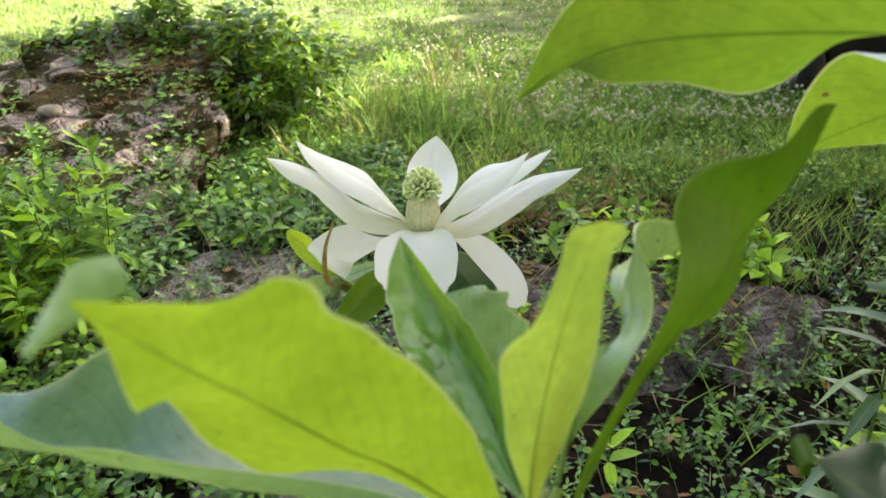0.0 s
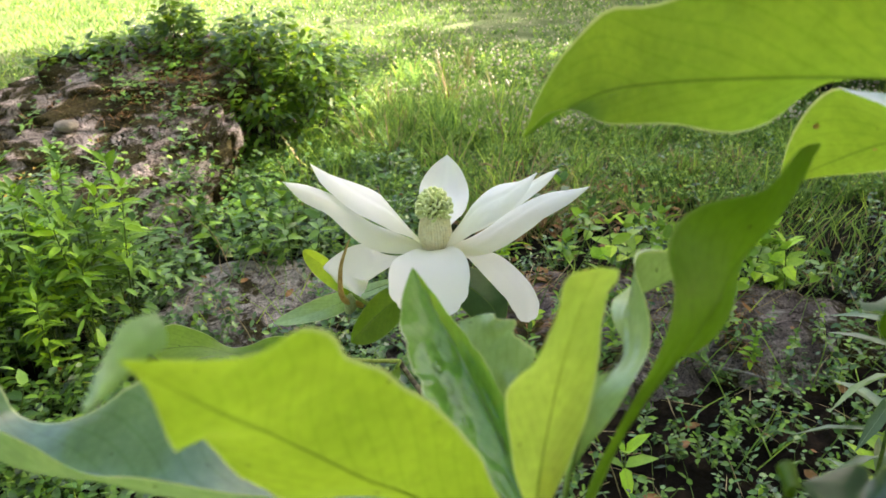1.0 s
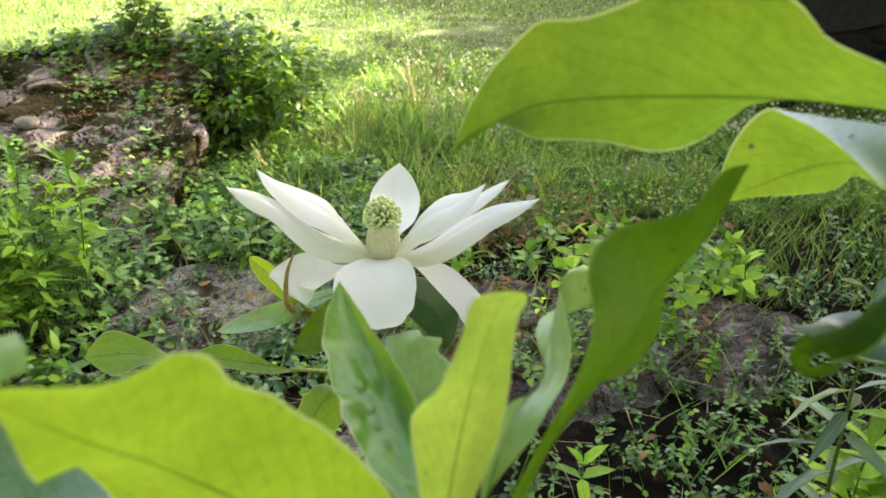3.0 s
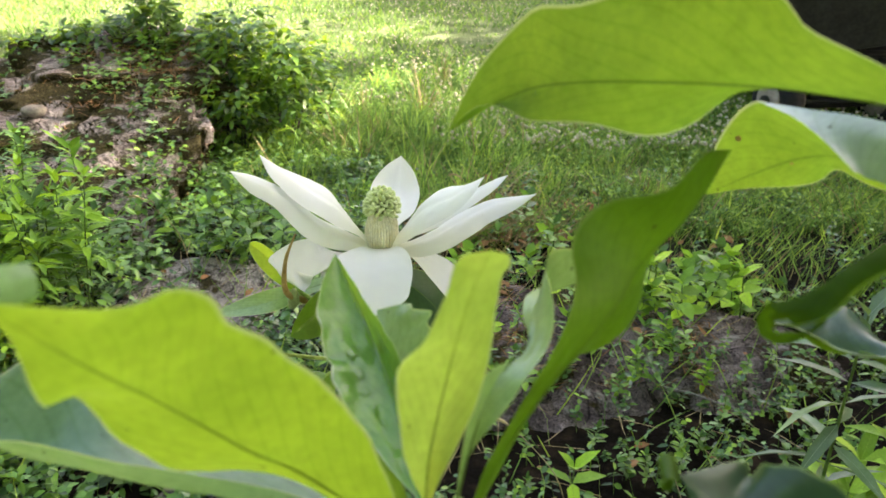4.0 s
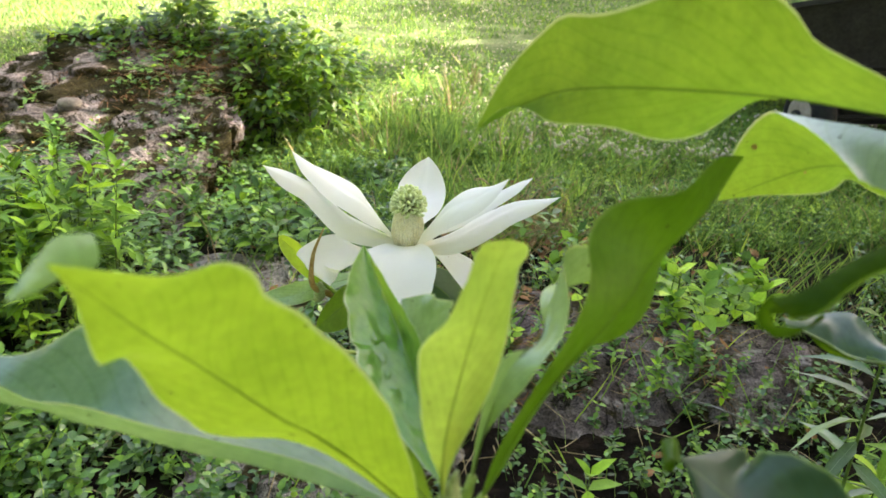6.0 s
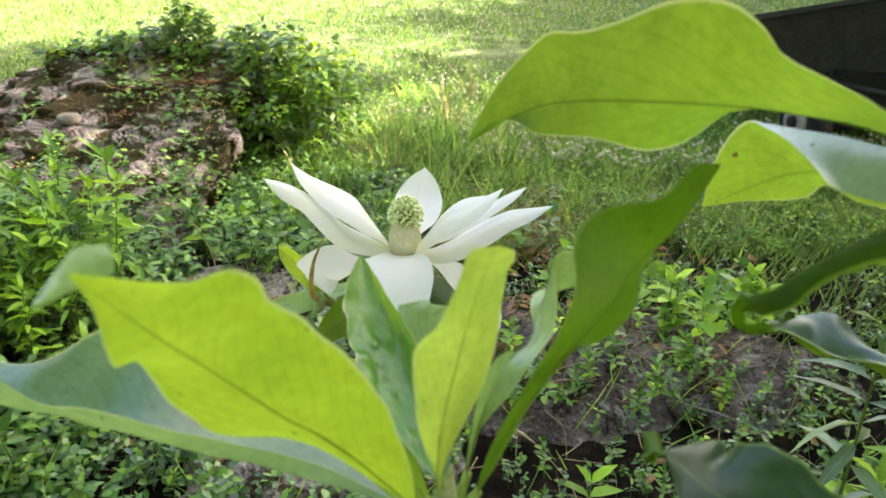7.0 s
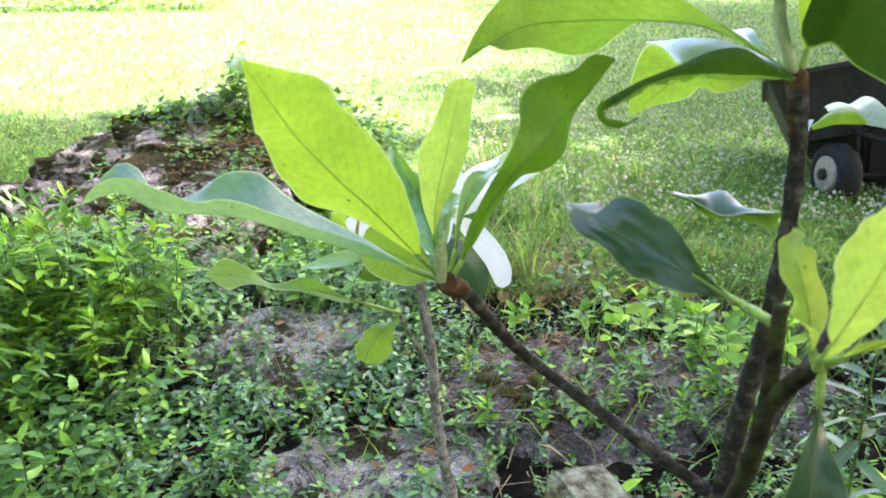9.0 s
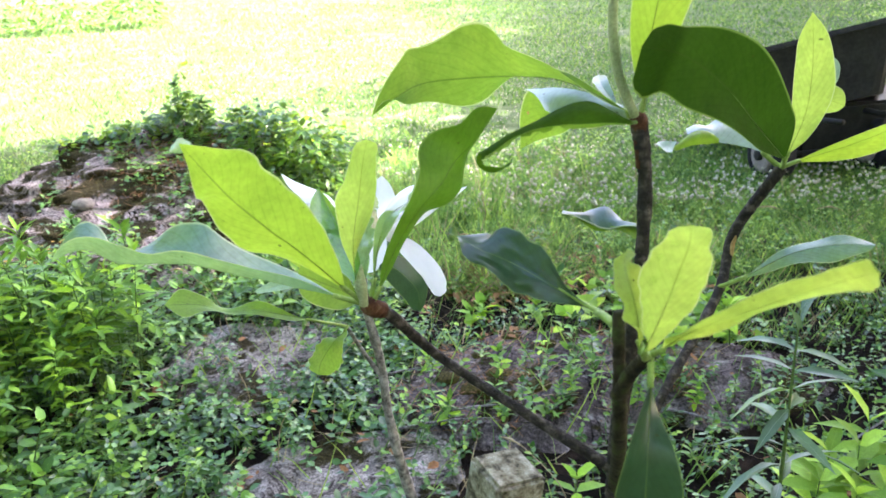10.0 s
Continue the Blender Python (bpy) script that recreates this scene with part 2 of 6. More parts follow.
def tube(name, points, radii, material, parent=None, label="", rings=24, sides=10, knob=0.0, seed=0, cap=True):
    """A tapered, slightly uneven tube along a smooth curve; knob: how far rings swell at random."""
    verts, faces = [], []
    side = Vector((0.3, 0.5, 0.8))
    for i in range(rings + 1):
        s = i / rings
        c = spline(points, s)
        t = (spline(points, min(1, s + 0.01)) - spline(points, max(0, s - 0.01))).normalized()
        side = (side - t * side.dot(t)).normalized()
        up = t.cross(side)
        x = s * (len(radii) - 1)
        k = min(int(x), len(radii) - 2)
        r = radii[k] + (radii[k + 1] - radii[k]) * (x - k)
        swell = 1 + knob * 2.0 * noise.noise(c * 55 + Vector((seed, 0, 0)))
        for j in range(sides):
            a = 2 * math.pi * j / sides
            d = side * math.cos(a) + up * math.sin(a)
            q = r * (swell + knob * 1.5 * noise.noise((c + d * r) * 320 + Vector((0, seed, 0))))
            verts.append(c + d * q)
    for i in range(rings):
        for j in range(sides):
            a, b = i * sides + j, i * sides + (j + 1) % sides
            faces.append((a, b, b + sides, a + sides))
    if cap:
        faces.append(tuple(range(sides))[::-1])
        faces.append(tuple(range(rings * sides, rings * sides + sides)))
    return mesh_object(name, verts, faces, material, parent, label)


def blade_surface(mid, side, width, fold=(20, 20), wave=(0.0, 3.0, 0.0), shape=(1.0, 0.65), cup=0.0, side_tip=None, nu=28, nv=12, ragged=0.0, seed=0, start=0.0):
    """A leaf or petal: a midrib curve, the direction of its right-hand edge, half width in metres, the lift of each half in degrees, and edge waves."""
    rnd = random.Random(seed)
    a, b = shape
    peak = (a / (a + b)) ** a * (b / (a + b)) ** b
    side = Vector(side).normalized()
    tip = Vector(side_tip).normalized() if side_tip else side
    verts, uvs, faces, rib = [], [], [], []
    ph = [rnd.uniform(0, 6.28) for _ in range(4)]
    for i in range(nu + 1):
        s = i / nu
        c = spline(mid, s)
        t = (spline(mid, min(1, s + 0.02)) - spline(mid, max(0, s - 0.02))).normalized()
        sd = side.lerp(tip, s)
        sd = (sd - t * sd.dot(t)).normalized()
        nrm = sd.cross(t)
        x = min(max(s, 0.0), 0.9995)
        f = start * (1 - s) ** 3 + (x ** a * (1 - x) ** b) / peak
        rib.append(c)
        for j in range(nv + 1):
            v = j / nv * 2 - 1
            h = width * f
            q = abs(v)
            ang = radians(fold[1] if v > 0 else fold[0])
            rag = 1 + ragged * (math.sin(s * 31 + ph[0] + (2 if v > 0 else 0)) * 0.5 + math.sin(s * 53 + ph[1] + (1 if v > 0 else 4)) * 0.5) * q
            out = h * v * math.cos(ang) * rag
            lift = h * q * math.sin(ang) + cup * h * (q ** 2)
            lift += wave[0] * f * q ** 1.6 * math.sin(s * wave[1] * 2 * math.pi + wave[2] + (1.7 if v > 0 else 0.0))
            verts.append(c + sd * out + nrm * lift)
            uvs.append((s, j / nv))
    for i in range(nu):
        for j in range(nv):
            k = i * (nv + 1) + j
            faces.append((k, k + 1, k + nv + 2, k + nv + 1))
    return verts, faces, uvs, rib


KNOTS = {5: (0.0, 0.12, 0.3, 0.5, 0.7, 0.88, 1.0), 7: (0.0, 0.08, 0.2, 0.35, 0.5, 0.65, 0.8, 0.92, 1.0)}


def profile(values, s, ends=(0.0, 0.0)):
    """A smooth profile along a leaf through values given at the inner knots."""
    x, y = KNOTS[len(values)], (ends[0], *values, ends[1])
    last = len(y) - 1
    k = 0
    while k < last - 1 and s >= x[k + 1]:
        k += 1

    def slope(i):
        if i == 0 or i == last:
            j = 0 if i == 0 else last - 1
            return (y[j + 1] - y[j]) / (x[j + 1] - x[j])
        a, b = x[i] - x[i - 1], x[i + 1] - x[i]
        return ((y[i + 1] - y[i]) * a / b + (y[i] - y[i - 1]) * b / a) / (a + b)
    h = x[k + 1] - x[k]
    t = (s - x[k]) / h
    return (2 * t ** 3 - 3 * t * t + 1) * y[k] + (t ** 3 - 2 * t * t + t) * h * slope(k) + (3 * t * t - 2 * t ** 3) * y[k + 1] + (t ** 3 - t * t) * h * slope(k + 1)


def shaped_surface(mid, side, side_tip, wide, lift, start=0.0, blunt=False, cup=0.0, nu=36, nv=14, ragged=0.0, seed=0, pucker=0.0, wave=(0.0, 2.0)):
    """A leaf or petal by its midrib, the way its right edge points at base and tip, and the width and lift (mm) of each half along it."""
    rnd = random.Random(seed)
    ph = [rnd.uniform(0, 6.28) for _ in range(4)]
    a, b = Vector(side).normalized(), Vector(side_tip).normalized()
    verts, uvs, faces, rib = [], [], [], []
    for i in range(nu + 1):
        s = i / nu
        c = spline(mid, s)
        t = (spline(mid, min(1, s + 0.02)) - spline(mid, max(0, s - 0.02))).normalized()
        sd = a.lerp(b, s)
        sd = (sd - t * sd.dot(t)).normalized()
        nrm = sd.cross(t)
        rib.append(c)
        for j in range(nv + 1):
            v = j / nv * 2 - 1
            q, k = abs(v), 1 if v > 0 else 0
            out = profile(wide[k], s, (start, 0.0)) * 0.001
            last = KNOTS[len(wide[k])][-2]
            if blunt and s > last:
                out = wide[k][-1] * 0.001 * math.sqrt(max(0.0, 1 - ((s - last) / (1 - last)) ** 2))
            up = profile(lift[k], s) * 0.001
            out *= 1 + ragged * q * (math.sin(s * 37 + ph[k]) * 0.6 + math.sin(s * 61 + ph[k + 2]) * 0.4)
            lift_here = up * q ** 1.35 + cup * out * (q ** 2 - q)
            lift_here += pucker * noise.noise((s * 9 + seed, v * 4, 0.0)) * math.sin(math.pi * min(s * 1.2, 1.0))
            lift_here += wave[0] * q * q * math.sin(math.pi * min(1.0, 1.3 * s)) * math.sin(2 * math.pi * wave[1] * s + ph[k])
            verts.append(c + sd * (out * v) + nrm * lift_here)
            uvs.append((s, j / nv))
    for i in range(nu):
        for j in range(nv):
            k = i * (nv + 1) + j
            faces.append((k, k + 1, k + nv + 2, k + nv + 1))
    return verts, faces, uvs, rib


# ---- the magnolia ----
magnolia = tagged(new("magnolia_tree"), "young magnolia tree with one open white flower and glossy leaves", "tree")
TRUNK_FOOT = (0.25, 0.27, 0.0)
J1, J2, J3, J5 = (0.078, 0.234, 1.212), (0.251, 0.238, 1.329), (0.231, 0.101, 1.238), (0.395, 0.372, 1.26)


def leaf(mid, side, width, material, label="", stalk=None, stalk_r=0.0016, rib=True, rib_mat=None, form=None, **k):
    if form:
        mid = form["mid"]
        v, f, uv, ribline = shaped_surface(**form, **k)
    else:
        v, f, uv, ribline = blade_surface(mid, side, width, **k)
    ob = mesh_object("leaf", v, f, material, magnolia, label, uvs=uv)
    if rib:
        m = len(ribline) - 1
        pts = [ribline[int(m * q)] for q in (0, 0.15, 0.3, 0.45, 0.58)]
        tube("midrib", pts, (0.00042, 0.0003, 0.00018, 0.00005), rib_mat or (MAT_RIB if material in (YOUNG, LIGHT, MAT_LEAF_MID) else MAT_RIB_DARK), ob, rings=16, sides=6)
    if stalk:
        m = [Vector(p) for p in (stalk, mid[0])]
        d = (Vector(mid[1]) - Vector(mid[0])).normalized()
        tube("petiole", [m[0], m[0].lerp(m[1], 0.5) - d * 0.002, m[1] + d * 0.004], (stalk_r * 1.3, stalk_r), MAT_STALK, ob, rings=6, sides=8)
    return ob


tube("trunk", [TRUNK_FOOT, (0.248, 0.27, 0.5), (0.246, 0.25, 0.95), (0.2445, 0.235, 1.1), (0.2515, 0.222, 1.22), (0.2548, 0.23, 1.29), J2],
     (0.014, 0.0095, 0.0064, 0.0056, 0.0048, 0.0045, 0.005), MAT_BARK, magnolia, "dark knobbly bark", rings=220, sides=18, knob=0.09, seed=3)
tube("twig_end", [(0.2538, 0.2325, 1.3), (0.2528, 0.2345, 1.312), (0.2518, 0.2368, 1.322), J2, (0.2505, 0.2388, 1.334)], (0.0046, 0.0049, 0.0054, 0.0058, 0.0035), MAT_BARK_BROWN, magnolia, "red-brown new growth", rings=10, knob=0.05)
tube("branch", [(0.2445, 0.236, 1.078), (0.19, 0.258, 1.108), (0.122, 0.28, 1.15), (0.09, 0.25, 1.198), J1], (0.0046, 0.0036, 0.0036, 0.0042, 0.005), MAT_BARK, magnolia, "dark knobbly bark", rings=110, sides=14, knob=0.09, seed=5)
tube("twig_end", [(0.085, 0.243, 1.205), J1, (0.077, 0.232, 1.218)], (0.0057, 0.0062, 0.005), MAT_BARK_BROWN, magnolia, "red-brown new growth", rings=10, knob=0.05)
tube("branch", [(0.243, 0.228, 1.07), (0.23, 0.16, 1.15), (0.2215, 0.125, 1.205), (0.2178, 0.1155, 1.243), (0.2175, 0.115, 1.256)], (0.0052, 0.0044, 0.0038, 0.0032, 0.003), MAT_BARK_MOSSY, magnolia, "mossy bark", rings=90, sides=14, knob=0.09, seed=8)
tube("branch", [(0.221, 0.128, 1.2), (0.224, 0.112, 1.222), J3], (0.0042, 0.0038, 0.0035), MAT_BARK_MOSSY, magnolia, rings=14, knob=0.06)
tube("branch", [(0.246, 0.25, 1.03), (0.289, 0.3, 1.093), (0.352, 0.37, 1.155), (0.368, 0.39, 1.2), J5], (0.005, 0.0042, 0.004, 0.0044, 0.0048), MAT_BARK, magnolia, "dark knobbly bark", rings=110, sides=14, knob=0.09, seed=11)
# the stem that carries the flower
tube("flower_stem", [(0.26, 0.66, 0.0), (0.12, 0.71, 0.5), (0.062, 0.72, 0.72), (0.04, 0.72, 0.84), (0.034, 0.72, 0.92), (0.019, 0.715, 1.013), (0.026, 0.67, 1.09), (0.034, 0.648, 1.12)],
     (0.012, 0.01, 0.0075, 0.0062, 0.006, 0.0055, 0.0045, 0.006), MAT_BARK_GREY, magnolia, "smooth grey bark", rings=140, sides=14, knob=0.07, seed=13)
tube("twig", [(0.034, 0.72, 0.9), (0.012, 0.71, 0.945), (-0.004, 0.695, 0.987)], (0.0035, 0.0028, 0.0022), MAT_BARK_GREY, magnolia, rings=12, knob=0.05)

# forms of the large leaves: midrib, edge direction, half widths and lifts in millimetres
LEAF_BACKLIT = dict(mid=[(0.0650, 0.2175, 1.2314), (0.0420, 0.2135, 1.2564), (0.0254, 0.2024, 1.2765), (0.0088, 0.1916, 1.2982), (0.0012, 0.1777, 1.3158), (-0.0088, 0.1599, 1.3409)], side=(0.90, -0.23, 0.35), side_tip=(0.85, 0.46, 0.24),
    wide=((5.6, 14.3, 23.5, 23.0, 16.0, 12.4, 3.6), (10.9, 19.6, 25.1, 26.6, 25.8, 24.6, 14.2)), lift=((-3.1, -7.6, -5.0, -5.8, -7.3, 1.3, -2.4), (-0.1, -3.5, -6.7, -5.9, -4.5, -6.0, 5.0)))
LEAF_TROUGH_LONG = dict(mid=[(0.0582, 0.2325, 1.2203), (0.0072, 0.2331, 1.2338), (-0.0314, 0.2303, 1.2459), (-0.0598, 0.2404, 1.2442), (-0.0890, 0.2496, 1.2423), (-0.1140, 0.2550, 1.2508), (-0.1413, 0.2617, 1.2406)], side=(0.24, 0.81, -0.57), side_tip=(-0.25, 0.91, 0.24),
    wide=((0.4, 3.5, 8.8, 7.7, 1.8, 1.8, 2.8), (13.2, 21.2, 27.7, 29.9, 25.9, 23.4, 28.4)), lift=((5.4, 6.2, 8.8, 8.8, 13.1, 11.4, 6.5), (9.3, 15.1, 22.9, 22.6, 5.3, -2.7, 4.2)))
LEAF_UPRIGHT = dict(mid=[(0.0717, 0.2222, 1.2310), (0.0720, 0.2182, 1.2609), (0.0767, 0.2227, 1.2874), (0.0811, 0.2195, 1.3114), (0.0853, 0.2149, 1.3275)], side=(0.99, -0.09, -0.01), side_tip=(0.91, 0.39, -0.10),
    wide=((0.8, 4.7, 10.4, 14.6, 11.4, 9.1, 5.5), (0.9, 1.8, 7.1, 10.0, 10.1, 8.7, 7.6)), lift=((-1.7, 0.1, 2.3, 2.1, 6.0, 3.9, -2.7), (4.0, 6.6, 4.2, 1.4, -2.7, -3.1, -1.2)))
LEAF_UNDERSIDE_DARK = dict(mid=[(0.0844, 0.2327, 1.2227), (0.0984, 0.2413, 1.2528), (0.1144, 0.2487, 1.2747), (0.1279, 0.2584, 1.2873), (0.1377, 0.2676, 1.3001), (0.1527, 0.2753, 1.3129), (0.1674, 0.2900, 1.3299)], side=(0.64, 0.50, -0.58), side_tip=(0.62, 0.59, -0.49),
    wide=((5.8, 9.2, 13.0, 19.7, 23.0, 20.2, 16.3), (4.8, 7.8, 12.6, 19.8, 19.8, 10.1, 0.6)), lift=((1.0, 2.0, 0.3, -6.4, -11.8, 0.1, 2.3), (-1.7, -4.0, -7.7, -4.4, -5.6, -10.4, -5.4)))
LEAF_TOP = dict(mid=[(0.2466, 0.2381, 1.3329), (0.2085, 0.2606, 1.3508), (0.1801, 0.2833, 1.3513), (0.1503, 0.2948, 1.3498), (0.1200, 0.3084, 1.3458), (0.1015, 0.3314, 1.3355), (0.0771, 0.3391, 1.3179)], side=(-0.48, -0.83, 0.27), side_tip=(0.11, 0.83, 0.46),
    wide=((0.6, 6.3, 12.8, 20.7, 13.4, 11.6, 0.6), (9.0, 22.0, 36.0, 36.4, 25.5, 24.3, 10.1)), lift=((-2.5, -7.5, -16.0, -13.1, -2.8, 1.3, 3.9), (1.0, -3.9, -3.9, -2.7, 4.5, 8.8, 6.1)))
LEAF_HOLE = dict(mid=[(0.2437, 0.2618, 1.329), (0.2278, 0.3165, 1.318), (0.2118, 0.3364, 1.312), (0.1895, 0.3732, 1.282)], side=(-0.06, -0.72, 0.69), side_tip=(0.30, -0.38, 0.87),
    wide=((6.7, 10.6, 10.3, 11.8, 3.5), (6.8, 14.9, 21.2, 27.6, 14.6)), lift=((1.9, -1.1, -4.7, -3.8, -0.7), (6.5, 8.6, 9.5, 7.2, 6.5)))
LEAF_DARK_LEATHERY = dict(mid=[(0.2132, 0.1372, 1.2440), (0.1899, 0.1686, 1.2493), (0.1703, 0.1860, 1.2564), (0.1495, 0.1920, 1.2648), (0.1370, 0.2039, 1.2692)], side=(0.49, 0.07, 0.84), side_tip=(0.66, 0.73, 0.15),
    wide=((0.5, 7.5, 11.9, 13.5, 9.3, 9.2, 3.7), (1.0, 5.9, 14.4, 17.2, 20.0, 17.8, 18.0)), lift=((-3.0, -4.0, -3.5, -3.0, -2.0, -1.1, 1.4), (1.7, 4.4, 4.4, 2.4, 0.6, -6.4, -3.9)))
LEAF_DROPS = dict(mid=[(0.0732, 0.2412, 1.221), (0.062, 0.278, 1.2345), (0.0495, 0.311, 1.2455), (0.0334, 0.3406, 1.265)], side=(0.93, -0.18, 0.32), side_tip=(0.98, -0.19, 0.11),
    wide=((6.5, 15.0, 17.5, 16.0, 10.0), (5.0, 8.0, 7.0, 5.0, 2.5)), lift=((3.5, 8.5, 11.0, 10.5, 7.0), (6.0, 10.0, 11.5, 10.0, 6.0)))

LEAF_QUILTED = dict(mid=[(0.0735, 0.2412, 1.221), (0.067, 0.272, 1.2315), (0.059, 0.298, 1.2405), (0.0515, 0.322, 1.25)], side=(0.93, -0.18, 0.32), side_tip=(0.98, -0.19, 0.11),
    wide=((1.0, 1.5, 1.5, 1.5, 1.0), (7.0, 16.0, 20.0, 19.0, 14.0)), lift=((0.5, 0.5, 0.5, 0.5, 0.3), (5.0, 7.0, 7.5, 8.5, 7.0)))
LEAF_LONG_PALE = dict(mid=[(0.2335, 0.0917, 1.245), (0.2385, 0.0434, 1.28), (0.2788, 0.0115, 1.312), (0.2676, -0.0338, 1.333)], side=(-0.66, 0.04, 0.75), side_tip=(-0.55, 0.16, 0.82),
    wide=((2.0, 4.8, 4.5, 6.9, 4.1), (3.5, 3.9, 6.1, 5.6, 4.0)), lift=((2.0, 2.4, 3.1, 0.9, 0.3), (-1.5, -2.5, -0.9, 0.9, 2.1)))
LEAF_WAVY = dict(mid=[(-0.0436, 0.6544, 1.0162), (-0.0782, 0.6494, 1.0270), (-0.1077, 0.6453, 1.0345), (-0.1354, 0.6386, 1.0362), (-0.1634, 0.6310, 1.0495), (-0.1983, 0.6120, 1.0589)], side=(-0.37, 0.85, 0.38), side_tip=(-0.25, 0.78, 0.58),
    wide=((8.0, 10.1, 10.9, 10.3, 9.9, 13.2, 17.2), (1.3, 7.4, 12.0, 9.0, 8.4, 14.1, 19.0)), lift=((0.8, 2.1, 4.5, 6.9, 8.4, 4.1, -0.1), (0.5, 2.8, 4.7, -1.4, -3.7, 1.6, 2.7)))
LEAF_OVAL_DARK = dict(mid=[(0.3898, 0.3529, 1.2713), (0.3513, 0.3063, 1.3055), (0.3133, 0.2669, 1.3415), (0.2768, 0.2349, 1.3670), (0.2438, 0.2060, 1.3774)], side=(0.64, 0.29, 0.71), side_tip=(0.52, 0.09, 0.85),
    wide=((4.3, 10.9, 15.4, 20.8, 26.4, 24.5, 27.5), (19.6, 27.1, 32.5, 33.5, 26.5, 15.5, 11.9)), lift=((2.9, 4.7, 6.7, 6.8, 3.4, 1.1, -0.5), (1.8, 3.4, 3.7, 2.9, 0.8, -1.9, -3.1)))
LEAF_BRIGHT = dict(mid=[(0.2233, 0.0868, 1.2449), (0.2292, 0.0781, 1.2689), (0.2328, 0.0703, 1.2901), (0.2347, 0.0602, 1.3097), (0.2311, 0.0465, 1.3238)], side=(0.99, 0.13, -0.04), side_tip=(0.98, -0.01, -0.20),
    wide=((0.3, 8.4, 12.9, 17.3, 15.1, 10.4, 6.8), (4.4, 8.1, 11.9, 12.6, 11.9, 7.9, 8.0)), lift=((1.9, 3.3, 2.9, 1.0, -1.7, -1.5, -1.4), (0.8, 1.4, 2.8, 2.7, 2.5, 2.6, -1.2)))
LEAF_BRIGHT_SMALL = dict(mid=[(0.2234, 0.0939, 1.2458), (0.2247, 0.1049, 1.2566), (0.2230, 0.1154, 1.2688), (0.2219, 0.1256, 1.2762), (0.2254, 0.1385, 1.2815)], side=(0.97, 0.18, -0.12), side_tip=(0.97, -0.22, 0.06),
    wide=((0.4, 8.5, 6.7, 8.7, 6.7, 5.1, 0.9), (1.8, 4.9, 5.1, 4.0, 6.5, 2.6, 4.7)), lift=((7.2, 3.4, 4.0, 2.0, 1.8, 2.2, 0.5), (1.2, 3.4, 6.0, 6.0, 5.6, 1.6, 0.9)))
LEAF_PALE_UPRIGHT = dict(mid=[(0.3968, 0.3673, 1.271), (0.405, 0.3608, 1.306), (0.4055, 0.3594, 1.343), (0.3982, 0.3513, 1.38)], side=(0.99, 0.09, 0.09), side_tip=(0.99, 0.10, 0.09),
    wide=((6.1, 12.3, 14.9, 14.3, 10.0), (6.6, 12.9, 17.3, 14.4, 8.6)), lift=((1.0, 1.4, 1.9, 1.5, 0.3), (2.2, 2.8, 3.4, 2.2, 0.7)))
LEAF_DROOPING = dict(mid=[(0.2307, 0.0959, 1.227), (0.2267, 0.079, 1.195), (0.2258, 0.0771, 1.149), (0.2223, 0.0761, 1.09)], side=(0.94, 0.28, -0.19), side_tip=(1.00, -0.05, -0.03),
    wide=((6.7, 13.6, 18.7, 17.3, 10.4), (4.7, 12.0, 17.5, 15.3, 9.8)), lift=((-5.5, -6.5, -6.0, -4.5, -2.5), (2.0, -3.5, -6.0, -5.0, -2.8)))
LEAF_CURLED = dict(mid=[(0.0811, 0.2371, 1.2267), (0.0895, 0.2434, 1.2653), (0.1025, 0.2607, 1.2718), (0.1086, 0.2878, 1.2738), (0.1254, 0.3090, 1.2700), (0.1512, 0.3319, 1.2671)], side=(0.87, -0.42, 0.25), side_tip=(0.89, -0.47, 0.00),
    wide=((1.0, 0.9, 0.8, 1.4, 6.9, 10.7, 20.9), (0.0, 7.7, 9.9, 7.6, 1.7, 0.9, 1.0)), lift=((3.3, 6.2, -1.2, -4.1, -1.4, -0.8, 3.6), (1.0, 0.4, 4.6, 12.4, 16.2, 13.7, 7.5)))

YOUNG, LIGHT, GLOSSY, DARK, DEEP = MAT_LEAF_YOUNG, MAT_LEAF_LIGHT, MAT_LEAF_GLOSSY, MAT_LEAF_DARK, MAT_LEAF_DEEP
def water_drop(owner, form, s, v, r, name="water_drop", material=None, label="clear water drop", thick=0.38):
    """A flattened bead of water on a leaf, at s along it and v (-1 to 1) across."""
    vs = shaped_surface(**form, nu=40, nv=20)[0]
    i, j = int(s * 40), int((v + 1) * 10)
    p, q, w_ = vs[i * 21 + j], vs[(i + 1) * 21 + j], vs[i * 21 + j + 1]
    n_ = (w_ - p).cross(q - p).normalized()
    bm = bmesh.new()
    bmesh.ops.create_uvsphere(bm, u_segments=14, v_segments=8, radius=1.0)
    bmesh.ops.delete(bm, geom=[v_ for v_ in bm.verts if v_.co.z < -0.1], context='VERTS')
    t = (q - p).normalized()
    m = Matrix((t, n_.cross(t), n_)).transposed()
    for vert in bm.verts:
        c = vert.co
        vert.co = p + m @ Vector((c.x * r * 1.25, c.y * r * (0.9 + 0.15 * c.x), c.z * r * thick))
    return part(name, bm, material or MAT_WATER, owner, label)


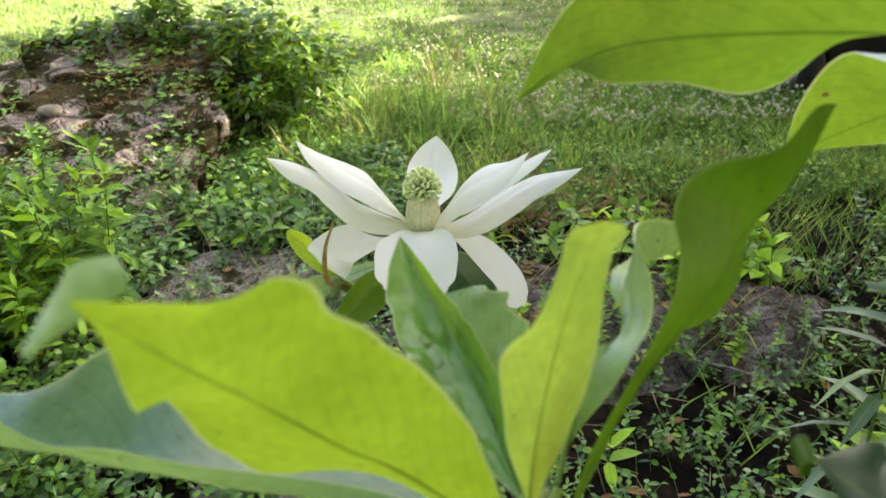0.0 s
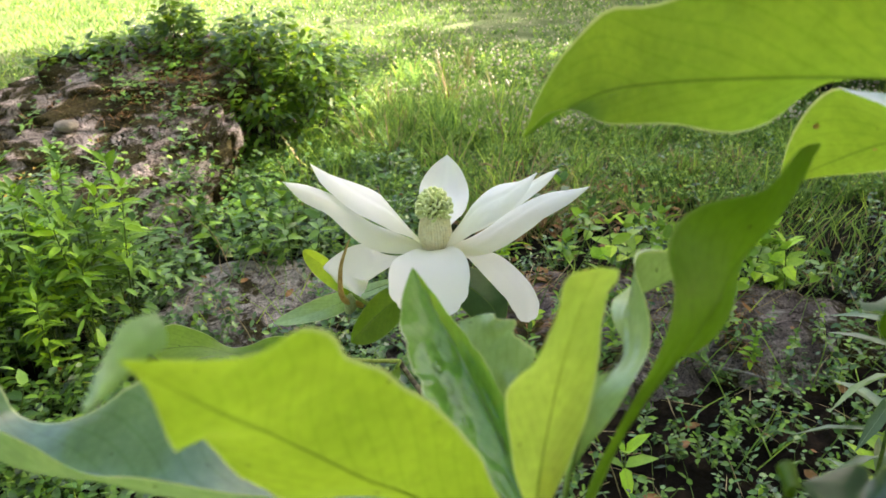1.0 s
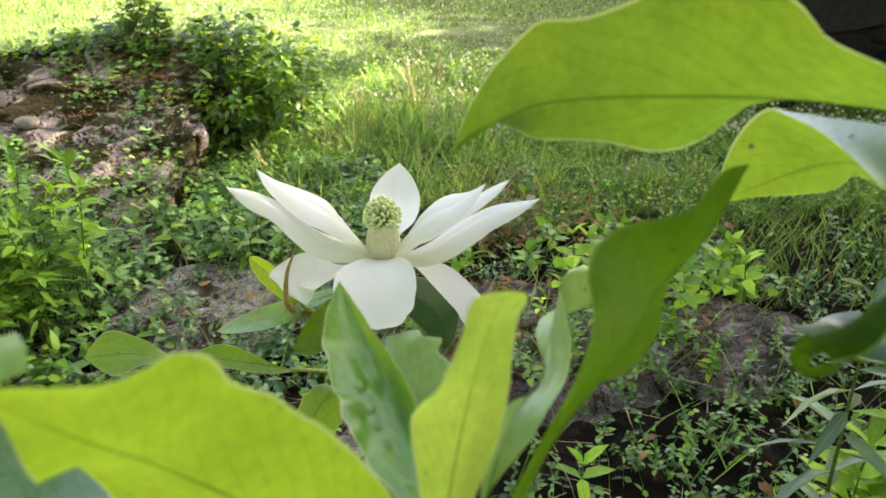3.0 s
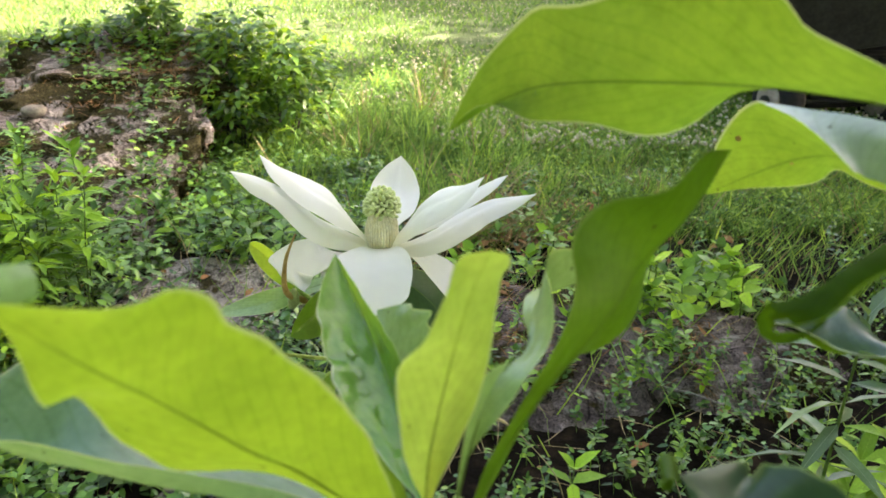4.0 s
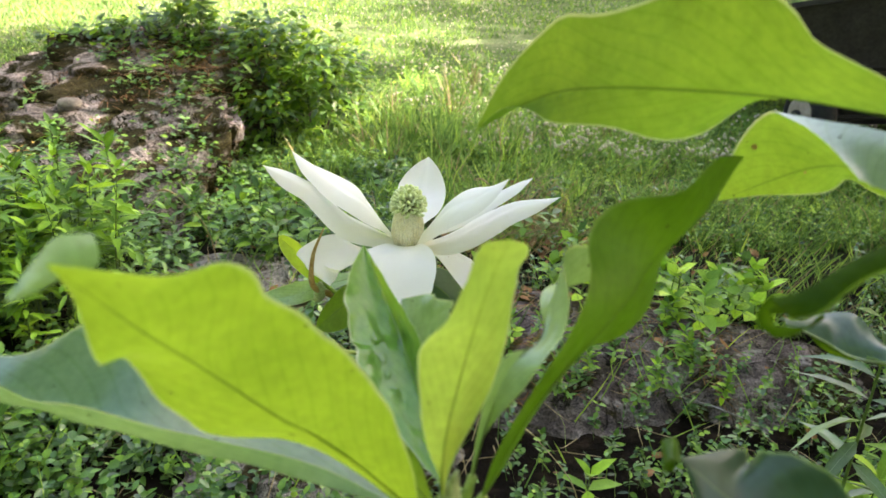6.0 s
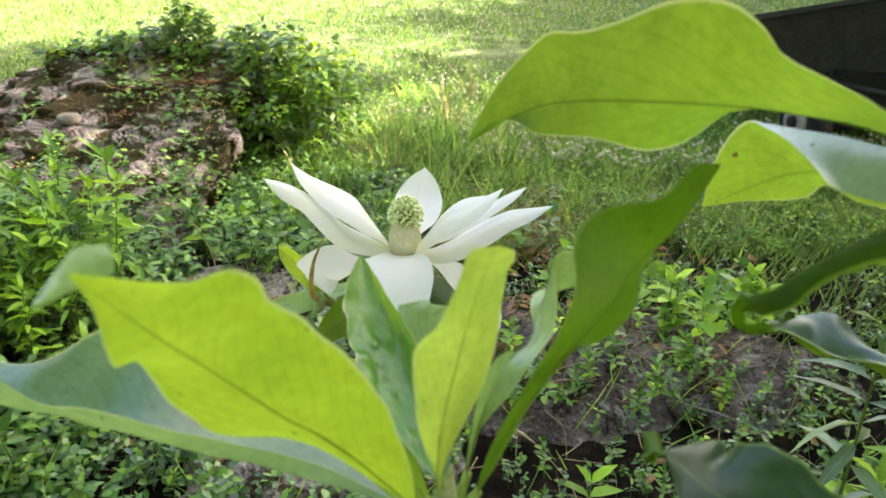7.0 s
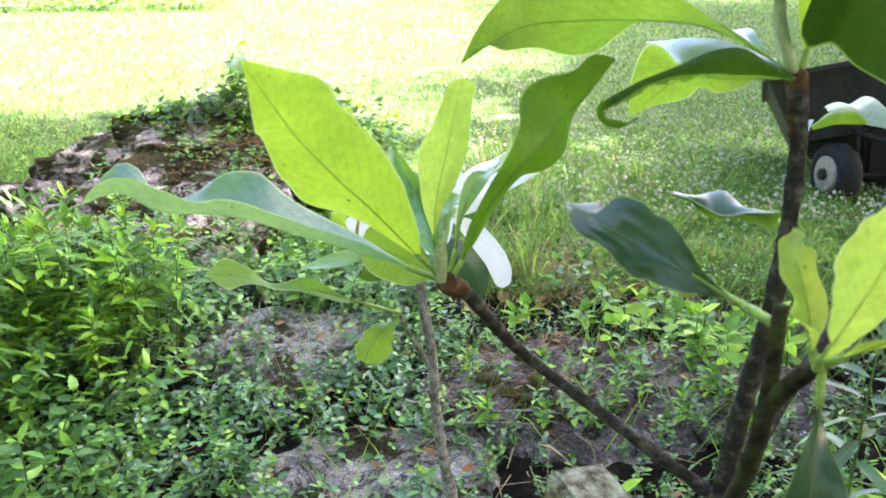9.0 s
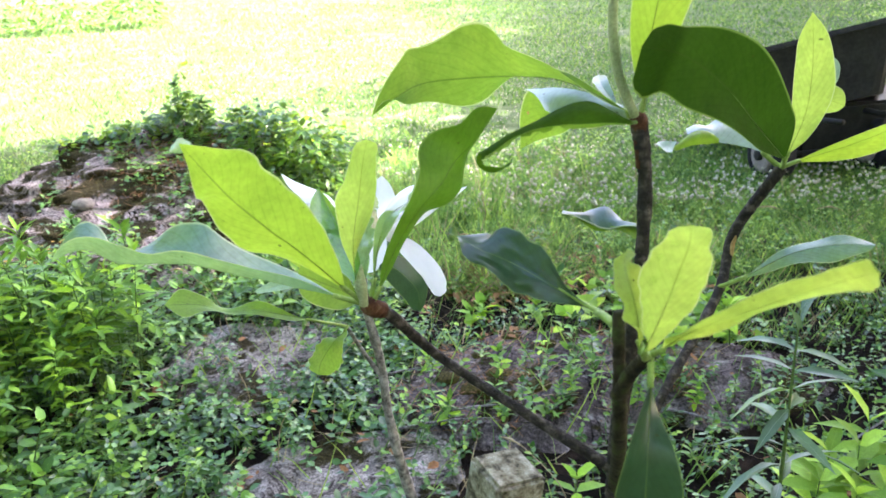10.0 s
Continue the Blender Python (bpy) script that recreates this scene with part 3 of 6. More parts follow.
def lofted(near, far, material, label="", parent=None, bow=0.002, jag=0.0, seed=0, nu=30, nv=8):
    """A piece of a folded or rolled blade, stretched between two edge curves; jag gnaws the near edge."""
    verts, uvs = [], []
    for i in range(nu + 1):
        a = i / nu
        p, q = spline(near, a), spline(far, a)
        gnaw = jag * max(0.0, noise.noise((a * 11 + seed, 0.3, 0.0)) + 0.6 * noise.noise((a * 29 + seed, 4.0, 0.0)) + 0.15)
        p = p.lerp(q, min(0.85, gnaw))
        across = (q - p)
        nrm = across.cross(spline(near, min(1, a + 0.03)) - spline(near, max(0, a - 0.03)))
        nrm = nrm.normalized() if nrm.length > 1e-9 else Vector((0, 0, 1))
        for j in range(nv + 1):
            b = j / nv
            verts.append(p.lerp(q, b) + nrm * (bow * math.sin(math.pi * b) + 0.0005 * noise.noise((a * 8 + seed, b * 3, 1.0))))
            uvs.append((a, 0.05 + 0.44 * b))
    w_ = nv + 1
    faces = [(i * w_ + j, i * w_ + j + 1, i * w_ + j + w_ + 1, i * w_ + j + w_) for i in range(nu) for j in range(nv)]
    return mesh_object("leaf" if parent is None else "lobe", verts, faces, material, parent or magnolia, label, uvs=uvs)


# whorl at the near twig end
backlit = leaf(None, None, 0, YOUNG, "backlit yellow-green leaf with a wavy edge and curled tip", J1, form=LEAF_BACKLIT, ragged=0.025, pucker=0.0008, seed=2)
lofted([(-0.0092, 0.1448, 1.3403), (-0.0099, 0.1537, 1.3371), (-0.0100, 0.1633, 1.3348), (-0.0096, 0.1727, 1.3327), (-0.0085, 0.1811, 1.3302)],
       [(-0.0113, 0.1487, 1.3391), (-0.0114, 0.1542, 1.3401), (-0.0117, 0.1621, 1.3409), (-0.0116, 0.1717, 1.3414), (-0.0105, 0.1851, 1.3363)], MAT_LEAF_MINT, "curled-over pale leaf tip", backlit, bow=-0.001, seed=3)
leaf(None, None, 0, GLOSSY, "glossy blue-green leaf folded along its rib", J1, form=LEAF_TROUGH_LONG, pucker=0.002, rib=False, seed=4)
leaf(None, None, 0, LIGHT, "narrow upright pale yellow-green young leaf", J1, form=LEAF_UPRIGHT, blunt=True, ragged=0.02, pucker=0.0004, seed=6)
leaf(None, None, 0, DARK, "dark green leaf standing upright, seen from beneath", J1, form=LEAF_UNDERSIDE_DARK, pucker=0.0006, seed=8)
wet = leaf(None, None, 0, MAT_LEAF_WET, "blue-green young leaf folded in a trough, with water drops", J1, form=LEAF_DROPS, pucker=0.0032, ragged=0.06, seed=10)
leaf(None, None, 0, MAT_LEAF_SHEEN, "pale quilted young leaf with a rolled yellow-green rim", form=LEAF_QUILTED, blunt=True, pucker=0.0035, ragged=0.14, wave=(0.003, 2.4), rib=False, seed=11)
leaf(None, None, 0, MAT_LEAF_SHEEN, "curled pale green leaf with a yellow-green rim", J1, form=LEAF_CURLED, pucker=0.0008, seed=12)
tube("bud", [(0.075, 0.228, 1.216), (0.0745, 0.222, 1.232), (0.076, 0.22, 1.247)], (0.003, 0.0042, 0.0006), MAT_BUD, magnolia, "pale green leaf bud", rings=14)

for q, v, r in ((0.62, -0.45, 0.0030), (0.52, -0.5, 0.0024), (0.44, -0.42, 0.0018), (0.36, -0.5, 0.0022), (0.72, -0.3, 0.0015), (0.3, -0.35, 0.0014), (0.58, 0.45, 0.0018), (0.4, 0.4, 0.0016)):
    water_drop(wet, LEAF_DROPS, q, v, r)

# whorl at the top of the trunk
broad = leaf(None, None, 0, MAT_LEAF_BROAD, "broad backlit yellow-green leaf with a drooping tip", J2, form=LEAF_TOP, ragged=0.012, pucker=0.0006, seed=14)
holed = leaf(None, None, 0, MAT_LEAF_MID, "yellow-green leaf with a small hole", J2, form=LEAF_HOLE, pucker=0.0006, seed=16)
gnawed = lofted([(0.2419, 0.2193, 1.3306), (0.2298, 0.2167, 1.3322), (0.2126, 0.2125, 1.3329), (0.1994, 0.2094, 1.3335), (0.1865, 0.2064, 1.3327), (0.1757, 0.2036, 1.3300), (0.1675, 0.1997, 1.3272), (0.1594, 0.1947, 1.3226), (0.1538, 0.1968, 1.3189)],
                [(0.2439, 0.2257, 1.3302), (0.2334, 0.2254, 1.3370), (0.2185, 0.2242, 1.3443), (0.2023, 0.2196, 1.3426), (0.1876, 0.2142, 1.3365), (0.1767, 0.2109, 1.3325), (0.1656, 0.2054, 1.3282), (0.1568, 0.2028, 1.3233), (0.1512, 0.2059, 1.3191)], MAT_LEAF_GNAWED, "dark insect-eaten leaf with a hooked tip", bow=0.0015, seed=3)
lofted([(0.2430, 0.2223, 1.3298), (0.2308, 0.2193, 1.3303), (0.2135, 0.2147, 1.3301), (0.2003, 0.2114, 1.3300), (0.1873, 0.2083, 1.3289), (0.1764, 0.2054, 1.3260), (0.1681, 0.2018, 1.3240), (0.1608, 0.1975, 1.3204), (0.1553, 0.1987, 1.3179)],
       [(0.2419, 0.2193, 1.3306), (0.2298, 0.2167, 1.3322), (0.2126, 0.2125, 1.3329), (0.1994, 0.2094, 1.3335), (0.1865, 0.2064, 1.3327), (0.1757, 0.2036, 1.3300), (0.1675, 0.1997, 1.3272), (0.1594, 0.1947, 1.3226), (0.1538, 0.1968, 1.3189)], MAT_LEAF_MID, "gnawed yellow-green edge", gnawed, bow=0.0004, jag=1.3, seed=7, nu=60)
lofted([(0.1553, 0.2021, 1.3184), (0.1542, 0.2033, 1.3160), (0.1538, 0.2047, 1.3139), (0.1563, 0.2062, 1.3119), (0.1607, 0.2081, 1.3103), (0.1658, 0.2102, 1.3093), (0.1704, 0.2131, 1.3108)],
       [(0.1516, 0.2058, 1.3205), (0.1495, 0.2063, 1.3162), (0.1506, 0.2067, 1.3112), (0.1551, 0.2078, 1.3076), (0.1605, 0.2098, 1.3063), (0.1666, 0.2129, 1.3079), (0.1713, 0.2162, 1.3102)], MAT_LEAF_GNAWED, "brown-edged hooked tip", gnawed, bow=-0.001, jag=0.5, seed=9)
tube("petiole", [(0.2505, 0.2375, 1.327), (0.2475, 0.232, 1.329), (0.2425, 0.2225, 1.3303)], (0.0013, 0.0014), MAT_STEM, gnawed, rings=6, sides=8)
# folded upper face: the reflected sky is put into its colour
lofted([(0.245, 0.242, 1.33), (0.2085, 0.262, 1.329), (0.1965, 0.267, 1.3315)], [(0.243, 0.248, 1.3365), (0.2142, 0.272, 1.344), (0.189, 0.331, 1.3355)], MAT_LEAF_PALE_SHEEN, "glossy upper face of a folded leaf, sky reflection in its pale colour", bow=0.003)
tube("bud", [(0.248, 0.236, 1.332), (0.235, 0.229, 1.362), (0.23, 0.221, 1.402), (0.238, 0.215, 1.43)], (0.003, 0.003, 0.0028, 0.0008), MAT_BUD, magnolia, "long pale green bud sheath", rings=24)
leaf([(0.253, 0.236, 1.34), (0.257, 0.238, 1.385), (0.266, 0.232, 1.43), (0.28, 0.22, 1.47)], (1, 0.1, 0), 0.02, YOUNG, "upright yellow-green leaf", J2, fold=(15, 15), shape=(0.8, 0.5), seed=20)
folded = lofted([(0.2175, 0.3376, 1.2392), (0.2278, 0.3401, 1.2358), (0.2394, 0.3430, 1.2296), (0.2481, 0.3396, 1.2259), (0.2552, 0.3328, 1.2273), (0.2614, 0.3208, 1.2331), (0.2659, 0.2990, 1.2398), (0.2612, 0.2641, 1.2507)],
                [(0.2205, 0.3529, 1.2342), (0.2311, 0.3559, 1.2320), (0.2436, 0.3617, 1.2338), (0.2553, 0.3575, 1.2374), (0.2610, 0.3489, 1.2339), (0.2663, 0.3361, 1.2305), (0.2708, 0.3162, 1.2329), (0.2670, 0.2815, 1.2442)], MAT_LEAF_BLUISH, "small glossy blue-green leaf folded along its rib", bow=-0.0025, seed=13)
lofted([(0.2183, 0.3410, 1.2367), (0.2295, 0.3439, 1.2332), (0.2380, 0.3455, 1.2261), (0.2457, 0.3443, 1.2221), (0.2525, 0.3403, 1.2227)], [(0.2173, 0.3365, 1.2393), (0.2276, 0.3392, 1.2362), (0.2391, 0.3421, 1.2299), (0.2478, 0.3386, 1.2262), (0.2519, 0.3353, 1.2261)], MAT_LEAF_DARK, "dark green lower half", folded, bow=0.001, seed=14)
lofted([(0.2547, 0.3374, 1.2254), (0.2607, 0.3269, 1.2273), (0.2654, 0.3122, 1.2279), (0.2675, 0.2924, 1.2306), (0.2614, 0.2581, 1.2436)], [(0.2536, 0.3338, 1.2275), (0.2594, 0.3241, 1.2317), (0.2637, 0.3108, 1.2363), (0.2656, 0.2921, 1.2420), (0.2589, 0.2532, 1.2536)], MAT_LEAF_DARK, "dark green rolled edge", folded, bow=0.002, seed=15)
tube("rim", [Vector(q) for q in [(0.2175, 0.3376, 1.2392), (0.2278, 0.3401, 1.2358), (0.2394, 0.3430, 1.2296), (0.2481, 0.3396, 1.2259), (0.2552, 0.3328, 1.2273), (0.2614, 0.3208, 1.2331), (0.2659, 0.2990, 1.2398), (0.2612, 0.2641, 1.2507)]], (0.0004, 0.0006, 0.0006, 0.0004), MAT_LEAF_PALE_SHEEN, folded, "pale fold line", rings=24, sides=6)
tube("petiole", [(0.2525, 0.226, 1.2535), (0.256, 0.24, 1.252), (0.2605, 0.256, 1.2485)], (0.002, 0.0017), MAT_STALK, folded, rings=6, sides=8)
leaf([(0.24, 0.25, 1.335), (0.235, 0.28, 1.345), (0.24, 0.32, 1.345)], (1, 0, 0.2), 0.005, GLOSSY, "", J2, fold=(15, 15), seed=23)

# low whorl beside the trunk
leathery = leaf(None, None, 0, DEEP, "dark blue-green leathery leaf", (0.2165, 0.118, 1.2475), stalk_r=0.002, form=LEAF_DARK_LEATHERY, pucker=0.0022, ragged=0.07, wave=(0.0022, 2.6), seed=24)
tube("petiole", [(0.2165, 0.118, 1.2475), (0.2148, 0.1275, 1.2462), (0.2132, 0.1372, 1.245), (0.205, 0.149, 1.2464), (0.1935, 0.1645, 1.2492)], (0.0022, 0.0019, 0.0017, 0.0013, 0.0006), MAT_STALK, leathery, "pale green stalk running into the rib", rings=16, sides=8)
leaf([(0.137, 0.204, 1.2692), (0.1352, 0.2035, 1.2722), (0.1325, 0.203, 1.2722), (0.1318, 0.2025, 1.2695), (0.1338, 0.2025, 1.268), (0.1352, 0.203, 1.2695)], (0.1, 0.95, 0.2), 0.0035, DARK, "curled tip of the leathery leaf", rib=False, shape=(0.3, 0.5), start=0.6, fold=(0, 0), seed=25)
leaf(None, None, 0, LIGHT, "small pale young leaf", J3, form=LEAF_BRIGHT_SMALL, seed=26)
bright = leaf(None, None, 0, LIGHT, "bright young leaf with water drops", J3, form=LEAF_BRIGHT, blunt=True, ragged=0.05, pucker=0.0006, seed=28)
leaf(None, None, 0, DEEP, "dark drooping leaf with a pale margin", J3, form=LEAF_DROOPING, pucker=0.0004, seed=30)
leaf(None, None, 0, LIGHT, "long pale young leaf", J3, form=LEAF_LONG_PALE, ragged=0.1, wave=(0.0025, 2.0), pucker=0.0008, seed=32)

for owner, form, q, v, r in ((broad, LEAF_TOP, 0.5, -0.75, 0.0022), (broad, LEAF_TOP, 0.78, -0.15, 0.0017), (broad, LEAF_TOP, 0.7, -0.1, 0.0014), (holed, LEAF_HOLE, 0.45, 0.75, 0.0028), (holed, LEAF_HOLE, 0.5, -0.6, 0.0018),
                             (bright, LEAF_BRIGHT, 0.5, -0.6, 0.0022), (bright, LEAF_BRIGHT, 0.65, -0.7, 0.0018), (bright, LEAF_BRIGHT, 0.78, -0.5, 0.0024)):
    water_drop(owner, form, q, v, r)

for q, v, r in ((0.8, 0.72, 0.0013), (0.72, -0.1, 0.0007)):
    water_drop(holed, LEAF_HOLE, q, v, r, "brown_spot", MAT_SHEATH, "small brown insect hole", 0.12)

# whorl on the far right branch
# the oval leaf takes the copy with shade in its colour
leaf(None, None, 0, MAT_LEAF_SHADED, "large oval leaf with shade put into its dark colour", J5, form=LEAF_OVAL_DARK, blunt=True, pucker=0.0006, seed=34)
leaf(None, None, 0, LIGHT, "pale narrow upright leaf", J5, form=LEAF_PALE_UPRIGHT, pucker=0.0004, seed=36)
leaf([(0.4, 0.378, 1.268), (0.415, 0.392, 1.292), (0.436, 0.398, 1.306), (0.452, 0.4, 1.302)], (0.5, -0.2, 0.85), 0.013, LIGHT, "small yellow-green leaf", J5, fold=(10, 20), shape=(0.8, 0.5), seed=38)
leaf([(0.432, 0.41, 1.312), (0.438, 0.412, 1.325), (0.44, 0.414, 1.34)], (1.0, 0.1, 0.0), 0.011, MAT_LEAF_PALE_SHEEN, "pale folded leaf tip", rib=False, fold=(25, 25), shape=(0.5, 0.4), seed=39)
leaf([(0.405, 0.37, 1.265), (0.44, 0.345, 1.285), (0.475, 0.32, 1.31)], (0.3, 0.5, -0.6), 0.016, YOUNG, "", J5, fold=(15, 15), seed=40)
sheen_blade = lofted([(0.3799, 0.3738, 1.2724), (0.3683, 0.3733, 1.2766), (0.3558, 0.3723, 1.2799), (0.3438, 0.3712, 1.2824), (0.3362, 0.3718, 1.2879), (0.3275, 0.3714, 1.2910), (0.3183, 0.3694, 1.2899)],
                [(0.3873, 0.3937, 1.2685), (0.3756, 0.3958, 1.2800), (0.3612, 0.3983, 1.2938), (0.3508, 0.3974, 1.2962), (0.3401, 0.3938, 1.2909), (0.3307, 0.3924, 1.2915), (0.3230, 0.3899, 1.2882)], MAT_LEAF_PALE_SHEEN, "glossy leaf with pale sheen in its colour and a rolled green edge", bow=0.003, seed=42)
lofted([(0.3413, 0.3630, 1.2834), (0.3340, 0.3618, 1.2835), (0.3267, 0.3605, 1.2836), (0.3194, 0.3591, 1.2833), (0.3130, 0.3575, 1.2817), (0.3057, 0.3557, 1.2802)],
       [(0.3435, 0.3705, 1.2835), (0.3364, 0.3717, 1.2906), (0.3282, 0.3710, 1.2924), (0.3208, 0.3691, 1.2908), (0.3138, 0.3663, 1.2863), (0.3076, 0.3628, 1.2793)], YOUNG, "yellow-green rolled edge", sheen_blade, bow=0.003, seed=43)
lofted([(0.2934, 0.3593, 1.2851), (0.2996, 0.3585, 1.2797), (0.3045, 0.3589, 1.2786)], [(0.2955, 0.3696, 1.2845), (0.3023, 0.3710, 1.2848), (0.3115, 0.3722, 1.2838)], MAT_LEAF_PALE_SHEEN, "leaf tip with pale sheen in its colour", sheen_blade, bow=0.001, seed=44)
tube("petiole", [J5, (0.388, 0.373, 1.265), (0.378, 0.37, 1.2735)], (0.0024, 0.0018), MAT_STALK, sheen_blade, rings=6, sides=8)
leaf([(0.368, 0.36, 1.172), (0.4, 0.35, 1.195), (0.43, 0.34, 1.205), (0.456, 0.33, 1.208)], (0.1, 0.8, 0.4), 0.013, GLOSSY, "", (0.353, 0.372, 1.16), fold=(15, 15), wave=(0.002, 2, 0), seed=44)
tube("bud", [(0.362, 0.385, 1.172), (0.365, 0.387, 1.185), (0.368, 0.384, 1.2)], (0.003, 0.0035, 0.0006), MAT_SHEATH, magnolia, "tan leaf bud", rings=10)

# leaves round the flower stem
leaf(None, None, 0, MAT_LEAF_MID, "wavy green leaf on a thin stalk", (-0.004, 0.695, 0.987), form=LEAF_WAVY, pucker=0.0008, seed=46)
leaf([(0.07, 0.24, 1.214), (0.058, 0.257, 1.214), (0.039, 0.278, 1.213), (0.02, 0.3, 1.212)], (0.35, 0.1, 0.95), 0.0165, MAT_LEAF_MID, "broad green leaf at the back of the whorl", J1, fold=(8, 18), shape=(0.7, 0.45), wave=(0.0015, 1.5, 0.4), seed=47)
leaf([(-0.004, 0.69, 0.985), (-0.02, 0.68, 0.972), (-0.036, 0.672, 0.95), (-0.04, 0.668, 0.934)], (0.85, -0.1, 0.5), 0.024, MAT_LEAF_MID, "small round green leaf", (-0.004, 0.695, 0.987), ragged=0.12, wave=(0.004, 1.6, 0.5), fold=(22, 10), shape=(0.6, 0.4), seed=48)
leaf([(0.024, 0.675, 1.08), (-0.008, 0.645, 1.072), (-0.034, 0.61, 1.062)], (0.2, 0.6, 0.6), 0.017, DARK, "dull green leaf under the flower", (0.026, 0.675, 1.085), fold=(20, 20), seed=50)
leaf([(0.018, 0.67, 1.09), (-0.03, 0.665, 1.075), (-0.065, 0.665, 1.06), (-0.106, 0.66, 1.052)], (0.1, 0.8, 0.5), 0.011, MAT_LEAF_SHEEN, "grey-green glossy leaf", (0.027, 0.668, 1.092), fold=(10, 10), wave=(0.002, 1.5, 0), seed=52)
leaf([(0.04, 0.69, 1.075), (0.062, 0.7, 1.06), (0.085, 0.71, 1.03), (0.09, 0.72, 0.995)], (0.5, 0.4, 0.6), 0.021, DEEP, "dull dark leaf behind the flower", (0.028, 0.672, 1.09), fold=(8, 8), shape=(0.7, 0.5), seed=54)
leaf([(-0.035, 0.655, 1.08), (-0.055, 0.67, 1.095), (-0.079, 0.689, 1.106)], (0.4, 0.0, 0.9), 0.011, YOUNG, "small bright leaf beside the flower", (-0.02, 0.655, 1.07), fold=(15, 15), shape=(0.7, 0.6), seed=56)
tube("bud", [(-0.04, 0.656, 1.064), (-0.037, 0.651, 1.073), (-0.036, 0.648, 1.084)], (0.0035, 0.0055, 0.002), MAT_BUD, magnolia, "pale cream bud base", rings=12)
tube("bud_sheath", [(-0.028, 0.655, 1.07), (-0.042, 0.645, 1.083), (-0.041, 0.642, 1.112), (-0.032, 0.642, 1.137)], (0.003, 0.0026, 0.0016, 0.0006), MAT_SHEATH, magnolia, "brown papery bud sheath", rings=18)

# ---- the flower ----
FC = Vector((0.036, 0.644, 1.128))
tube_r = tube("flower", [FC - Vector((0, 0, 0.012)), FC, FC + Vector((0, 0, 0.006))], (0.006, 0.011, 0.012), MAT_STAMEN, magnolia, "open creamy white magnolia flower", rings=6, sides=14)
flower = tube_r


PETAL_LEFT = dict(mid=[(0.0285, 0.6363, 1.129), (-0.0076, 0.6311, 1.148), (-0.0383, 0.6262, 1.178), (-0.0734, 0.6155, 1.198)], side=(0.30, -0.79, -0.54), side_tip=(0.43, -0.82, -0.37),
    wide=((8.7, 15.2, 18.0, 16.3, 11.0), (7.6, 13.7, 17.4, 14.7, 9.7)), lift=((2.6, 6.5, 8.7, 8.6, 4.9), (4.2, 6.5, 8.0, 5.1, 4.2)))
PETAL_BACK_LEFT = dict(mid=[(0.0265, 0.6428, 1.131), (0.0028, 0.637, 1.161), (-0.029, 0.6431, 1.181), (-0.057, 0.6445, 1.201)], side=(0.12, -0.99, -0.10), side_tip=(0.15, -0.99, -0.02),
    wide=((8.6, 16.3, 21.3, 18.7, 11.1), (8.3, 16.8, 20.1, 18.7, 12.0)), lift=((4.2, 3.0, 0.1, 2.6, 6.6), (0.9, 5.9, 6.9, 6.0, 4.0)))
PETAL_BACK = dict(mid=[(0.0374, 0.6561, 1.13), (0.0427, 0.6881, 1.138), (0.0437, 0.7291, 1.144), (0.0472, 0.7547, 1.165)], side=(1.00, 0.00, -0.01), side_tip=(1.00, -0.01, -0.01),
    wide=((9.4, 17.5, 21.3, 19.5, 10.8), (8.8, 17.8, 21.3, 19.3, 11.2)), lift=((2.9, 4.5, 5.3, 4.7, 2.6), (3.4, 4.1, 4.9, 4.7, 3.2)))
PETAL_RIGHT_INNER = dict(mid=[(0.0434, 0.6385, 1.131), (0.0671, 0.6205, 1.167), (0.0902, 0.6083, 1.186), (0.1119, 0.6041, 1.203)], side=(0.11, 0.86, 0.51), side_tip=(0.36, 0.90, 0.26),
    wide=((8.7, 15.8, 18.2, 17.1, 10.8), (9.0, 16.8, 20.3, 17.6, 10.8)), lift=((3.6, 4.6, 4.3, 4.0, 2.2), (2.7, 2.8, 3.2, 4.8, 5.4)))
PETAL_RIGHT = dict(mid=[(0.0461, 0.642, 1.126), (0.0756, 0.625, 1.145), (0.1131, 0.6265, 1.169), (0.1519, 0.6137, 1.187)], side=(0.33, 0.80, 0.50), side_tip=(0.41, 0.84, 0.35),
    wide=((8.2, 14.8, 17.8, 15.8, 9.7), (8.2, 15.2, 18.4, 16.5, 9.8)), lift=((3.6, 5.2, 6.0, 4.5, 2.7), (3.4, 5.2, 6.2, 6.6, 6.3)))
PETAL_RIGHT_BACK = dict(mid=[(0.046, 0.65, 1.13), (0.0759, 0.6518, 1.149), (0.1077, 0.6527, 1.171), (0.1336, 0.6495, 1.188)], side=(0.34, 0.90, 0.28), side_tip=(0.38, 0.90, 0.23),
    wide=((6.8, 12.5, 15.2, 14.0, 8.9), (6.8, 12.5, 15.2, 14.0, 9.2)), lift=((2.1, 3.2, 3.7, 3.0, 1.9), (2.0, 3.4, 4.4, 4.3, 2.2)))
PETAL_FRONT = dict(mid=[(0.0357, 0.6341, 1.13), (0.035, 0.612, 1.134), (0.0335, 0.59, 1.124), (0.033, 0.57, 1.105)], side=(1.00, 0.07, 0.03), side_tip=(0.97, 0.2, 0.05),
    wide=((14.0, 24.0, 31.0, 32.0, 26.0), (12.5, 22.0, 27.0, 27.0, 21.0)), lift=((-3.0, -2.0, -3.5, -5.0, -5.0), (-3.0, -2.0, -3.5, -4.0, -4.0)))
